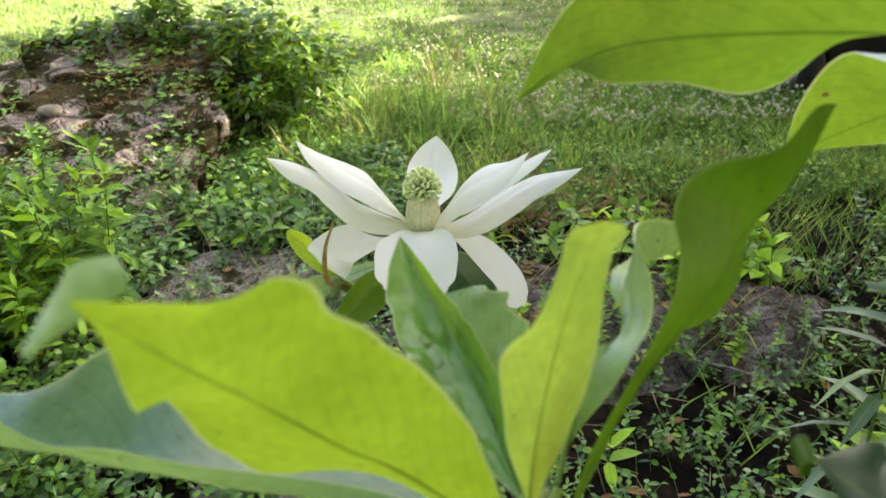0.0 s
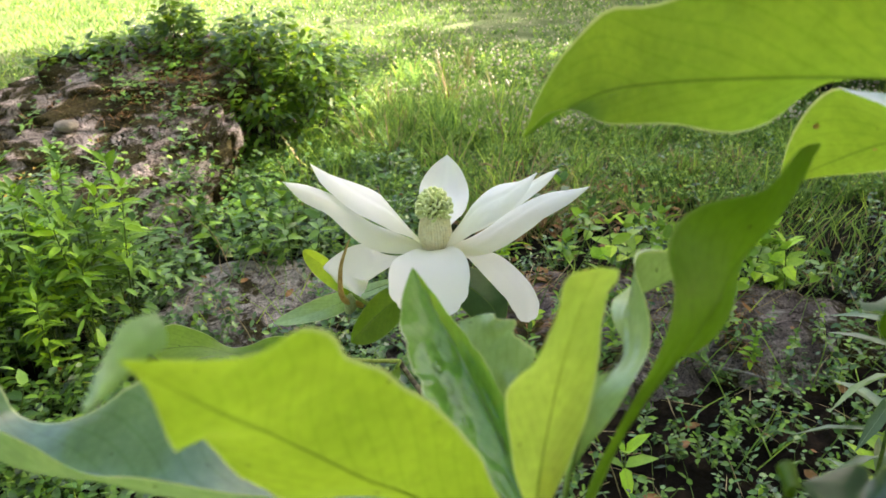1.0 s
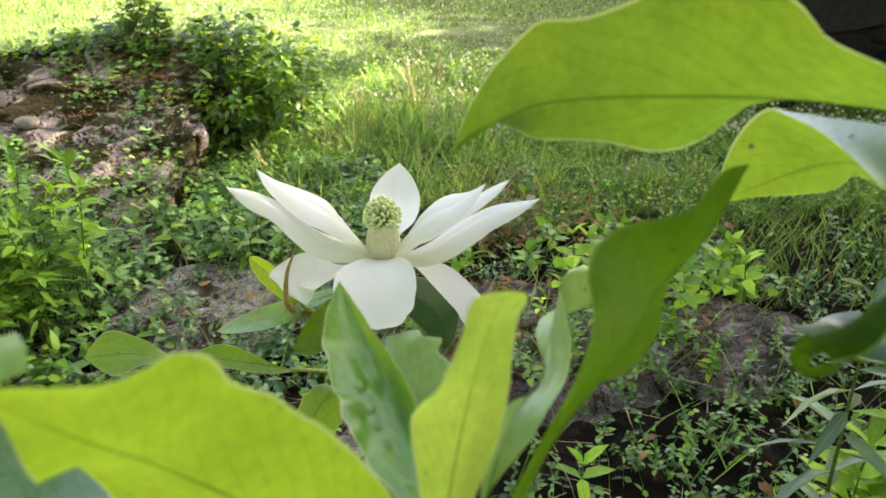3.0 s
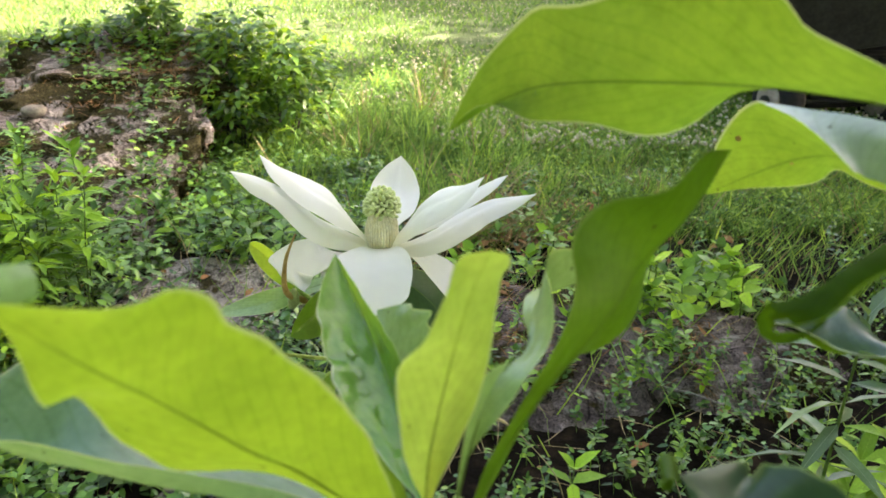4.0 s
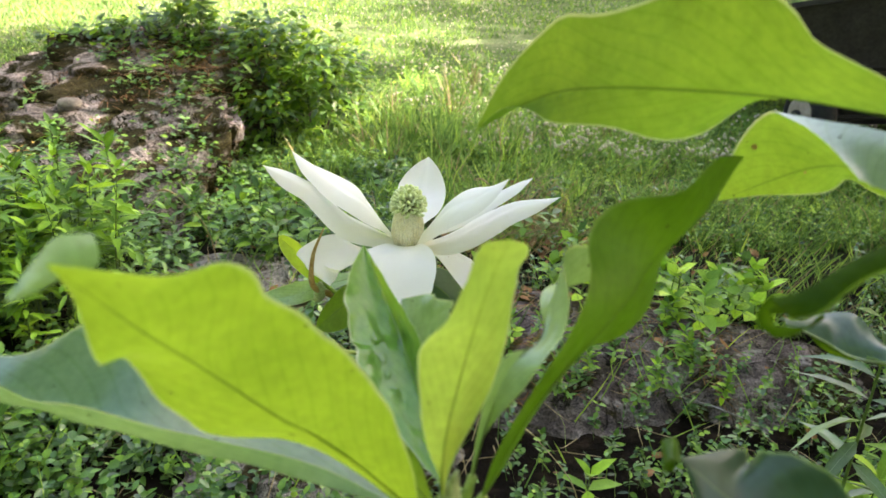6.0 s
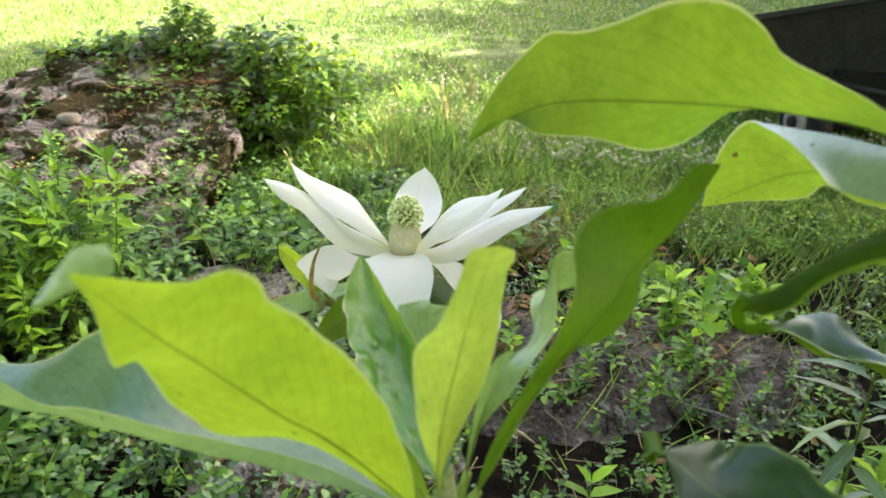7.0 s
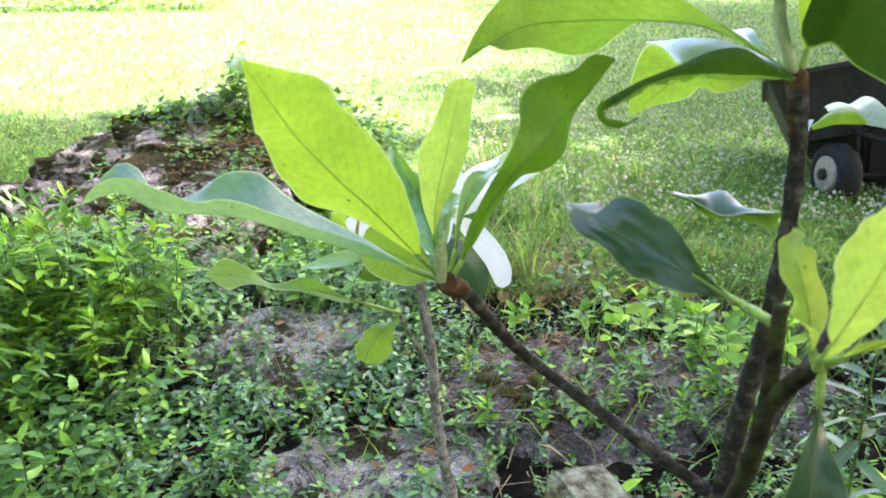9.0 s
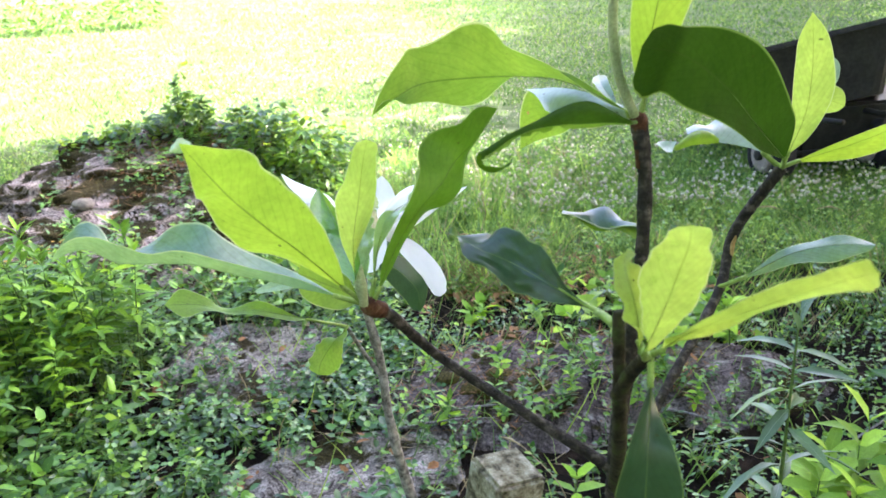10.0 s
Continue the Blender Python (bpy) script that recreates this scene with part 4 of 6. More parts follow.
PETAL_HANGING_RIGHT = dict(mid=[(0.047, 0.6551, 1.122), (0.0789, 0.6663, 1.103), (0.1049, 0.6836, 1.064), (0.1154, 0.6964, 1.023)], side=(0.77, -0.23, 0.59), side_tip=(0.76, -0.14, 0.64),
    wide=((6.6, 11.9, 14.8, 12.9, 8.9), (7.9, 12.0, 12.9, 13.4, 11.3)), lift=((0.9, -0.8, -2.1, -1.9, -1.5), (-2.8, -3.8, -4.2, -3.5, -2.9)))
PETAL_HANGING_LEFT = dict(mid=[(0.0235, 0.6491, 1.121), (-0.0104, 0.6589, 1.108), (-0.0365, 0.6468, 1.104), (-0.0417, 0.6658, 1.074)], side=(-0.52, -0.57, 0.64), side_tip=(-0.42, -0.22, 0.88),
    wide=((10.2, 15.8, 19.6, 19.1, 14.7), (9.4, 16.2, 20.1, 19.6, 14.7)), lift=((-2.5, -3.4, -2.7, -2.2, -1.0), (4.0, -0.4, -3.0, -3.2, -2.4)))


def petal(form, start, **k):
    v, f, uv, _ = shaped_surface(**form, start=start, nu=34, nv=16, pucker=0.0006, **k)
    return mesh_object("petal", v, f, MAT_PETAL, flower, uvs=uv)


for i, form in enumerate((PETAL_LEFT, PETAL_BACK_LEFT, PETAL_BACK, PETAL_RIGHT_INNER, PETAL_RIGHT, PETAL_RIGHT_BACK)):
    petal(form, 5.0, cup=0.35, seed=i)
for i, form in enumerate((PETAL_FRONT, PETAL_HANGING_RIGHT, PETAL_HANGING_LEFT)):
    petal(form, 8.0, cup=-0.2, blunt=True, seed=20 + i)

rnd = random.Random(5)
# packed stamens round the base of the cone, then curled green carpels over its top
for ring in range(3):
    for i in range(34):
        a = 2 * math.pi * (i + 0.33 * ring) / 34
        r = 0.0102 + 0.0009 * ring
        d = Vector((math.cos(a), math.sin(a), 0))
        p = FC + d * r + Vector((0, 0, 0.001 + 0.0015 * (2 - ring)))
        h = 0.029 - 0.003 * ring + rnd.uniform(-0.0015, 0.0015)
        tube("stamen", [p, p + Vector((0, 0, h * 0.6)) + d * 0.0006, p + Vector((0, 0, h)) - d * 0.0016], (0.001, 0.0011, 0.0004), MAT_STAMEN, flower, rings=3, sides=5)
n = 96
for i in range(n):
    u = (i + 0.5) / n
    th = math.acos(1 - 1.22 * u)
    a = i * 2.39996
    d = Vector((math.sin(th) * math.cos(a), math.sin(th) * math.sin(a), math.cos(th) * 1.1))
    p = FC + Vector((0, 0, 0.0315)) + Vector((d.x * 0.0096, d.y * 0.0096, d.z * 0.0112))
    e = p + d * 0.0036
    t = d.cross(Vector((rnd.uniform(-1, 1), rnd.uniform(-1, 1), rnd.uniform(-1, 1)))).normalized()
    tube("carpel", [p, e, e + d * 0.0012 + t * 0.0018, e - d * 0.0004 + t * 0.0034], (0.0015, 0.0013, 0.0011, 0.0006), MAT_CARPEL, flower, rings=6, sides=6)
tube("carpel_cone", [FC + Vector((0, 0, 0.005)), FC + Vector((0, 0, 0.022)), FC + Vector((0, 0, 0.033)), FC + Vector((0, 0, 0.039))], (0.0098, 0.0105, 0.0092, 0.003), MAT_CONE, flower, rings=14, sides=14)
# ---- the ground and the rocks ----
def smooth(a, b, x):
    t = min(max((x - a) / (b - a), 0.0), 1.0)
    return t * t * (3 - 2 * t)


def fbm(x, y, z=0.0, octaves=4):
    v, a = 0.0, 0.5
    for _ in range(octaves):
        v += a * noise.noise((x, y, z))
        x, y, z, a = x * 2.03, y * 2.03, z + 7.1, a * 0.5
    return v


def ground_z(x, y):
    near = 1 - smooth(4.0, 8.0, math.hypot(x, y))
    tilt = near if x < 0 else min(near, 1 - smooth(3.2, 4.8, math.hypot(x, y)))
    return 0.05 * max(-1.6, min(1.6, x)) * tilt + 0.03 * fbm(x * 1.3, y * 1.3) * near + 0.02 * fbm(x * 0.2, y * 0.2, 3)


def ground_material():
    m, nt, bsdf = mat("soil_and_lawn")
    tc = nt.nodes.new("ShaderNodeTexCoord")
    sep = nt.nodes.new("ShaderNodeSeparateXYZ")
    nt.links.new(tc.outputs["Object"], sep.inputs[0])
    soil = ramp(nt, noise_of(nt, 14.0, 8.0), [(0.3, (0.004, 0.003, 0.002)), (0.5, (0.011, 0.008, 0.0055)), (0.72, (0.045, 0.03, 0.02))])
    turf = ramp(nt, noise_of(nt, 3.0, 8.0, 0.7), [(0.3, (0.06, 0.09, 0.035)), (0.5, (0.12, 0.16, 0.075)), (0.7, (0.2, 0.235, 0.135))])
    far = ramp(nt, noise_of(nt, 0.35, 5.0, 0.6), [(0.35, (0.85, 0.9, 0.8)), (0.65, (1.3, 1.2, 1.1))])
    turf = mixed(nt, 1.0, turf, far, 'MULTIPLY')
    wide = maths(nt, 'MULTIPLY', maths(nt, 'ABSOLUTE', maths(nt, 'ADD', sep.outputs[0], 0.3)), 1.3)
    back = maths(nt, 'SUBTRACT', 2.6, maths(nt, 'MULTIPLY', sep.outputs[1], 1.6))
    wob = maths(nt, 'ADD', maths(nt, 'MAXIMUM', maths(nt, 'MAXIMUM', sep.outputs[1], back), wide), maths(nt, 'MULTIPLY', noise_of(nt, 1.1, 4.0), 1.6))
    edge = ramp(nt, maths(nt, 'MULTIPLY', wob, 0.1), [(0.38, (0, 0, 0)), (0.5, (1, 1, 1))])
    nt.links.new(mixed(nt, edge, soil, turf), bsdf.inputs["Base Color"])
    bsdf.inputs["Roughness"].default_value = 0.95
    bsdf.inputs["Specular IOR Level"].default_value = 0.08
    bump(nt, bsdf, noise_of(nt, 40.0, 6.0, 0.7), 0.8, 0.03)
    return m


def graded(lo, hi, dense_lo, dense_hi, step, grow):
    xs = list(np.arange(dense_lo, dense_hi + 1e-6, step))
    d = step
    while xs[-1] < hi:
        d *= grow
        xs.append(xs[-1] + d)
    d = step
    while xs[0] > lo:
        d *= grow
        xs.insert(0, xs[0] - d)
    return xs


gx, gy = graded(-260, 260, -3.2, 3.2, 0.06, 1.25), graded(-200, 400, 0.0, 5.6, 0.06, 1.25)
gv = [(x, y, ground_z(x, y)) for y in gy for x in gx]
w = len(gx)
gf = [(r * w + c, r * w + c + 1, (r + 1) * w + c + 1, (r + 1) * w + c) for r in range(len(gy) - 1) for c in range(w - 1)]
tagged(mesh_object("ground", gv, gf, ground_material()), "dark leaf-littered soil giving way to a clover lawn", "ground", kind="structure")


def rock_material(name, stops, moss_amount):
    m, nt, bsdf = mat(name)
    n = noise_of(nt, 7.0, 9.0, 0.65, dist=0.4)
    fine = noise_of(nt, 60.0, 6.0, 0.7)
    col = ramp(nt, n, stops)
    col = mixed(nt, 1.0, col, ramp(nt, fine, [(0.3, (0.4, 0.4, 0.4)), (0.7, (1.5, 1.5, 1.5))]), 'MULTIPLY')
    speck = ramp(nt, noise_of(nt, 170.0, 3.0, 0.7), [(0.34, (0.35, 0.33, 0.32)), (0.48, (1, 1, 1)), (0.68, (1.6, 1.55, 1.55))])
    col = mixed(nt, 1.0, col, speck, 'MULTIPLY')
    cracks = ramp(nt, maths(nt, 'ABSOLUTE', maths(nt, 'SUBTRACT', noise_of(nt, 4.0, 7.0, 0.6, dist=1.5), 0.5)), [(0.0, (0.12, 0.1, 0.1)), (0.012, (0.6, 0.58, 0.57)), (0.03, (1, 1, 1))])
    col = mixed(nt, 1.0, col, cracks, 'MULTIPLY')
    lichen = ramp(nt, noise_of(nt, 18.0, 5.0, 0.6), [(0.6, (0, 0, 0)), (0.68, (0.8, 0.8, 0.8))])
    col = mixed(nt, lichen, col, (0.45, 0.42, 0.4))
    moss = ramp(nt, noise_of(nt, 5.0, 6.0, 0.65, dist=0.8), [(0.62 - moss_amount, (0, 0, 0)), (0.68 - moss_amount, (1, 1, 1))])
    mossy = ramp(nt, noise_of(nt, 110.0, 5.0, 0.75), [(0.35, (0.01, 0.008, 0.004)), (0.52, (0.045, 0.036, 0.012)), (0.68, (0.13, 0.11, 0.04))])
    col = mixed(nt, moss, col, mossy)
    nt.links.new(col, bsdf.inputs["Base Color"])
    bsdf.inputs["Roughness"].default_value = 0.9
    bsdf.inputs["Specular IOR Level"].default_value = 0.15
    bump(nt, bsdf, maths(nt, 'ADD', n, maths(nt, 'MULTIPLY', fine, 0.5)), 1.0, 0.04)
    return m


MAT_ROCK = rock_material("weathered_rock", [(0.3, (0.13, 0.1, 0.095)), (0.48, (0.34, 0.28, 0.265)), (0.68, (0.54, 0.46, 0.44))], 0.18)
MAT_ROCK_PALE = rock_material("lichened_rock", [(0.3, (0.11, 0.1, 0.09)), (0.48, (0.3, 0.27, 0.25)), (0.68, (0.5, 0.46, 0.43))], 0.1)
MAT_ROCK_DARK = rock_material("dark_rock", [(0.3, (0.05, 0.039, 0.039)), (0.5, (0.16, 0.13, 0.127)), (0.72, (0.4, 0.34, 0.335))], 0.09)


def terrace(h, step, x, y):
    """Layers of bedding: the height is drawn towards uneven steps."""
    q = h / step + 0.9 * fbm(x * 2.2, y * 2.2, 1.0)
    k = math.floor(q)
    f = q - k
    return (k + smooth(0.25, 0.75, f) - 0.9 * fbm(x * 2.2, y * 2.2, 1.0)) * step


def rock_outcrop_height(x, y):
    side = smooth(-2.8, -1.75, x + 0.15 * fbm(x * 3, y * 3, 9)) * (1 - smooth(-1.12, -0.86, x + 0.12 * fbm(x * 3, y * 3)))
    up = smooth(2.95, 4.9, y + 0.3 * fbm(x * 1.7, y * 1.7, 5)) * (1 - smooth(5.0, 5.6, y))
    h = 0.42 * side * up + 0.10 * side * smooth(2.9, 3.2, y) * (1 - smooth(5.0, 5.5, y))
    return terrace(h, 0.06, x, y) + 0.035 * fbm(x * 6, y * 6, 2.0) + 0.02 * fbm(x * 5, y * 17, 12.0) - 0.03


def rock_sheet(name, x0, x1, y0, y1, step, height, material, label):
    xs, ys = np.arange(x0, x1, step), np.arange(y0, y1, step)
    nx = len(xs)
    v = [(x + 0.4 * step * noise.noise((x * 9, y * 9, 1)), y + 0.4 * step * noise.noise((x * 9, y * 9, 5)), height(x, y) + ground_z(x, y)) for y in ys for x in xs]
    f = [(r * nx + c, r * nx + c + 1, (r + 1) * nx + c + 1, (r + 1) * nx + c) for r in range(len(ys) - 1) for c in range(nx - 1)
         if max(v[r * nx + c][2] - ground_z(xs[c], ys[r]), v[(r + 1) * nx + c + 1][2] - ground_z(xs[c + 1], ys[r + 1])) > -0.035]
    return tagged(mesh_object(name, v, f, material), label, "rock")


def slab(cx, cy, rx, ry, h, turn=0.0, step_h=0.02):
    ca, sa = math.cos(turn), math.sin(turn)

    def height(x, y):
        u, w_ = ((x - cx) * ca + (y - cy) * sa) / rx, (-(x - cx) * sa + (y - cy) * ca) / ry
        d = math.sqrt(u * u + w_ * w_) + 0.35 * fbm(x * 4, y * 4, 8)
        return terrace(h * (1 - smooth(0.3, 1.15, d)), step_h, x, y) + 0.02 * fbm(x * 9, y * 9, 4) + 0.022 * fbm(x * 4 + y * 5, y * 20 - x * 9, 6) - 0.035 * smooth(0.8, 1.2, d) - 0.004
    return height


SLABS = [("rock_slab", -0.62, 2.62, 0.4, 0.42, 0.05, 0.4, MAT_ROCK_PALE, "flat grey lichen-spotted rock among ground cover"),
         ("rock_slab", 0.42, 2.28, 0.62, 0.42, 0.085, 0.1, MAT_ROCK_DARK, "low dark mossy rock slab"),
         ("rock_slab", -0.2, 1.78, 0.42, 0.3, 0.04, 0.3, MAT_ROCK_PALE, "flat grey rock among ground cover"),
         ("rock_slab", 0.95, 2.2, 0.4, 0.3, 0.09, -0.2, MAT_ROCK_DARK, "dark broken rock half hidden by herbs")]
outcrop = tagged(new("rock_outcrop"), "layered grey-pink rock outcrop with moss in its cracks", "rock")
bedrock = rock_sheet("bedrock", -3.6, -0.35, 2.7, 5.8, 0.025, rock_outcrop_height, MAT_ROCK, "")
bedrock.parent = outcrop
del bedrock["category"]


def ledge(cx, cy, length, depth, thick, turn, seed):
    """One weathered layer of the outcrop: a ragged flat sheet of stone that dips with the slope."""
    rr = random.Random(seed)
    n_ = 28
    z0 = rock_outcrop_height(cx, cy) + ground_z(cx, cy)
    slope = (rock_outcrop_height(cx, cy + 0.2) - rock_outcrop_height(cx, cy - 0.2)) / 0.4 * 0.95 + rr.uniform(-0.06, 0.06)
    roll = rr.uniform(-0.05, 0.05)
    ca, sa = math.cos(turn), math.sin(turn)
    shape = []
    for i in range(n_):
        a = 2 * math.pi * i / n_
        k = 1 + 0.45 * noise.noise((math.cos(a) * 1.6, math.sin(a) * 1.6, seed * 0.37)) + rr.uniform(-0.16, 0.16)
        shape.append((math.copysign(abs(math.cos(a)) ** 0.7, math.cos(a)) * k, math.copysign(abs(math.sin(a)) ** 0.7, math.sin(a)) * k))
    verts, faces = [], []
    for k, (grow, zz) in enumerate(((0.97, -0.06), (1.0, 0.0), (0.985, 0.7 * thick), (0.93, thick), (0.6, 1.04 * thick), (0.25, 1.05 * thick))):
        for u, v in shape:
            u, v = u * grow * length / 2, v * grow * depth / 2
            x, y = cx + u * ca - v * sa, cy + u * sa + v * ca
            verts.append((x, y, z0 + slope * (y - cy) + roll * (x - cx) + zz + (0.03 * fbm(x * 11, y * 11, 3.0) if k > 1 else 0.0)))
    top = len(verts)
    verts.append((cx, cy, z0 + thick * 1.05 + 0.03 * fbm(cx * 11, cy * 11, 3.0)))
    rings = len(verts) // n_
    for k in range(rings - 1):
        for i in range(n_):
            a, b = k * n_ + i, k * n_ + (i + 1) % n_
            faces.append((a, b, b + n_, a + n_))
    faces += [((rings - 1) * n_ + i, (rings - 1) * n_ + (i + 1) % n_, top) for i in range(n_)]
    return mesh_object("ledge", verts, faces, MAT_ROCK, outcrop, smooth=False)


rl = random.Random(78)
for _ in range(110):
    x, y = rl.uniform(-2.7, -1.15), rl.uniform(3.0, 4.75)
    if rock_outcrop_height(x, y) > 0.02:
        ledge(x, y, min(rl.uniform(0.25, 0.8), 2 * (-0.98 - x)), rl.uniform(0.14, 0.38), rl.uniform(0.006, 0.022), rl.uniform(-0.3, 0.3), rl.randint(0, 999))
SLAB_H = []
for nm, cx, cy, rx, ry, h, turn, material, label in SLABS:
    hf = slab(cx, cy, rx, ry, h, turn)
    SLAB_H.append(hf)
    rock_sheet(nm, cx - rx * 1.5, cx + rx * 1.5, cy - ry * 1.6, cy + ry * 1.6, 0.014, hf, material, label)


def top_z(x, y):
    """Height of whatever lies on top: soil or rock; and how bare of soil the place is."""
    g = ground_z(x, y)
    b = 0.0
    best = -1.0
    if -3.6 < x < -0.35 and 2.7 < y < 5.8:
        best = rock_outcrop_height(x, y)
    for hf in SLAB_H:
        best = max(best, hf(x, y))
    if best > 0:
        b = smooth(0.0, 0.03, best)
    return g + max(0.0, best), b


# ---- leaves in bulk ----
LEAF7 = np.array([(0, 0, 0), (0, 0.5, 0), (0, 1, 0), (-0.42, 0.28, 0.10), (-0.40, 0.66, 0.09), (0.42, 0.28, 0.10), (0.40, 0.66, 0.09)])
LEAF7_F = np.array([(0, 5, 1), (5, 6, 1), (6, 2, 1), (0, 1, 3), (1, 4, 3), (1, 2, 4)])
LEAF7_UV = np.array([(0, 0.5), (0.5, 0.5), (1, 0.5), (0.28, 0.06), (0.66, 0.06), (0.28, 0.94), (0.66, 0.94)])


class Bulk:
    """Collects many small leaves or blades into one mesh."""

    def __init__(self):
        self.pos, self.dir, self.up, self.len, self.wid, self.bend = [], [], [], [], [], []

    def add(self, p, d, up, length, width, bend=0.0):
        self.pos.append(tuple(p)), self.dir.append(tuple(d)), self.up.append(tuple(up))
        self.len.append(length), self.wid.append(width), self.bend.append(bend)

    def build(self, name, material, parent=None, label="", template=(LEAF7, LEAF7_F, LEAF7_UV)):
        T, F, U = template
        p, d, u = (np.array(a, dtype=float) for a in (self.pos, self.dir, self.up))
        d /= np.linalg.norm(d, axis=1)[:, None]
        s = np.cross(d, u)
        s /= np.linalg.norm(s, axis=1)[:, None] + 1e-9
        u = np.cross(s, d)
        ln, wd, bd = (np.array(a)[:, None, None] for a in (self.len, self.wid, self.bend))
        v = p[:, None] + s[:, None] * (T[None, :, 0:1] * wd) + d[:, None] * (T[None, :, 1:2] * ln) + u[:, None] * (T[None, :, 2:3] * wd - bd * T[None, :, 1:2] ** 2 * ln)
        k, n_ = len(p), len(T)
        faces = (F[None] + (np.arange(k) * n_)[:, None, None]).reshape(-1, F.shape[1])
        me = bpy.data.meshes.new(name)
        me.vertices.add(k * n_)
        me.vertices.foreach_set("co", v.reshape(-1).astype(np.float32))
        nf, c = faces.shape
        me.loops.add(nf * c)
        me.loops.foreach_set("vertex_index", faces.reshape(-1).astype(np.int32))
        me.polygons.add(nf)
        me.polygons.foreach_set("loop_start", np.arange(0, nf * c, c, dtype=np.int32))
        me.update(calc_edges=True)
        uv = me.uv_layers.new(name="UVMap")
        uv.data.foreach_set("uv", np.tile(U, (k, 1))[faces.reshape(-1)].astype(np.float32).ravel())
        me.polygons.foreach_set("use_smooth", [True] * nf)
        me.materials.append(material)
        ob = new(name, me)
        if parent is not None:
            ob.parent = parent
        if label:
            ob["label"] = label
        return ob


BLADE = np.array([(-0.5, 0, 0), (0.5, 0, 0), (-0.4, 0.5, 0), (0.4, 0.5, 0), (0, 1, 0)])
BLADE_F = np.array([(0, 1, 3), (0, 3, 2), (2, 3, 4)])
BLADE_UV = np.array([(0, 0.3), (0, 0.7), (0.5, 0.3), (0.5, 0.7), (1, 0.5)])
BLADES = (BLADE, BLADE_F, BLADE_UV)
DIAMONDS = (np.array([(0, 0, 0), (0.5, 0.45, 0), (0, 1, 0), (-0.5, 0.45, 0)]), np.array([(0, 1, 2), (0, 2, 3)]), np.array([(0, 0.5), (0.5, 0.9), (1, 0.5), (0.5, 0.1)]))

MAT_COVER = leaf_material("ground_cover_leaf", (0.08, 0.195, 0.042), (0.15, 0.31, 0.03), (0.08, 0.16, 0.045), (0.06, 0.13, 0.035), 0.05, 0.36, 0.6, veins=False, gloss=0.5)
MAT_SPROUT = leaf_material("young_sprout_leaf", (0.2, 0.38, 0.07), (0.34, 0.55, 0.06), (0.34, 0.5, 0.08), (0.34, 0.5, 0.08), 0.25, 0.45, 0.3, veins=False, gloss=0.2)
MAT_HERB_BRIGHT = leaf_material("bright_herb_leaf", (0.36, 0.57, 0.08), (0.5, 0.75, 0.08), (0.34, 0.5, 0.08), (0.34, 0.5, 0.08), 0.25, 0.45, 0.3, veins=False, gloss=0.2)
MAT_WEED = leaf_material("weed_leaf", (0.13, 0.29, 0.04), (0.28, 0.52, 0.04), (0.15, 0.29, 0.05), (0.15, 0.29, 0.05), 0.14, 0.4, 0.5, veins=False, gloss=0.4)
MAT_SHRUB = leaf_material("shrub_leaf", (0.075, 0.17, 0.028), (0.3, 0.5, 0.04), (0.06, 0.13, 0.025), (0.06, 0.13, 0.025), 0.36, 0.36, 0.5, veins=False, gloss=0.5)
MAT_GRASS = leaf_material("grass_blade", (0.18, 0.34, 0.09), (0.4, 0.62, 0.14), (0.09, 0.17, 0.03), (0.1, 0.18, 0.04), 0.4, 0.5, 0.45, veins=False, gloss=0.2)
MAT_WEED_BRIGHT = leaf_material("bright_weed_leaf", (0.25, 0.47, 0.06), (0.4, 0.68, 0.05), (0.22, 0.4, 0.06), (0.22, 0.4, 0.06), 0.25, 0.5, 0.4, veins=False, gloss=0.2)
MAT_TURF = leaf_material("lawn_blade", (0.13, 0.25, 0.07), (0.28, 0.46, 0.11), (0.1, 0.18, 0.05), (0.1, 0.18, 0.05), 0.35, 0.5, 0.4, veins=False, gloss=0.25)
MAT_MOSS_BROWN = plain("brown_moss", [(0.3, (0.014, 0.011, 0.004)), (0.7, (0.075, 0.062, 0.016))], 25.0, 0.95, 0.2, 0.001)
MAT_STRAW = plain("straw", [(0.3, (0.3, 0.22, 0.11)), (0.7, (0.5, 0.4, 0.22))], 60.0, 0.8, 0.2, 0.001)
MAT_DEAD = plain("dead_leaf", [(0.3, (0.18, 0.08, 0.03)), (0.7, (0.4, 0.22, 0.1))], 40.0, 0.8, 0.3, 0.001)
MAT_CLOVER = plain("clover_head", [(0.3, (0.42, 0.38, 0.26)), (0.7, (0.66, 0.63, 0.5))], 300.0, 0.8, 0.3, 0.001)

R = random.Random(21)


def unit():
    a = R.uniform(0, 2 * math.pi)
    return math.cos(a), math.sin(a)


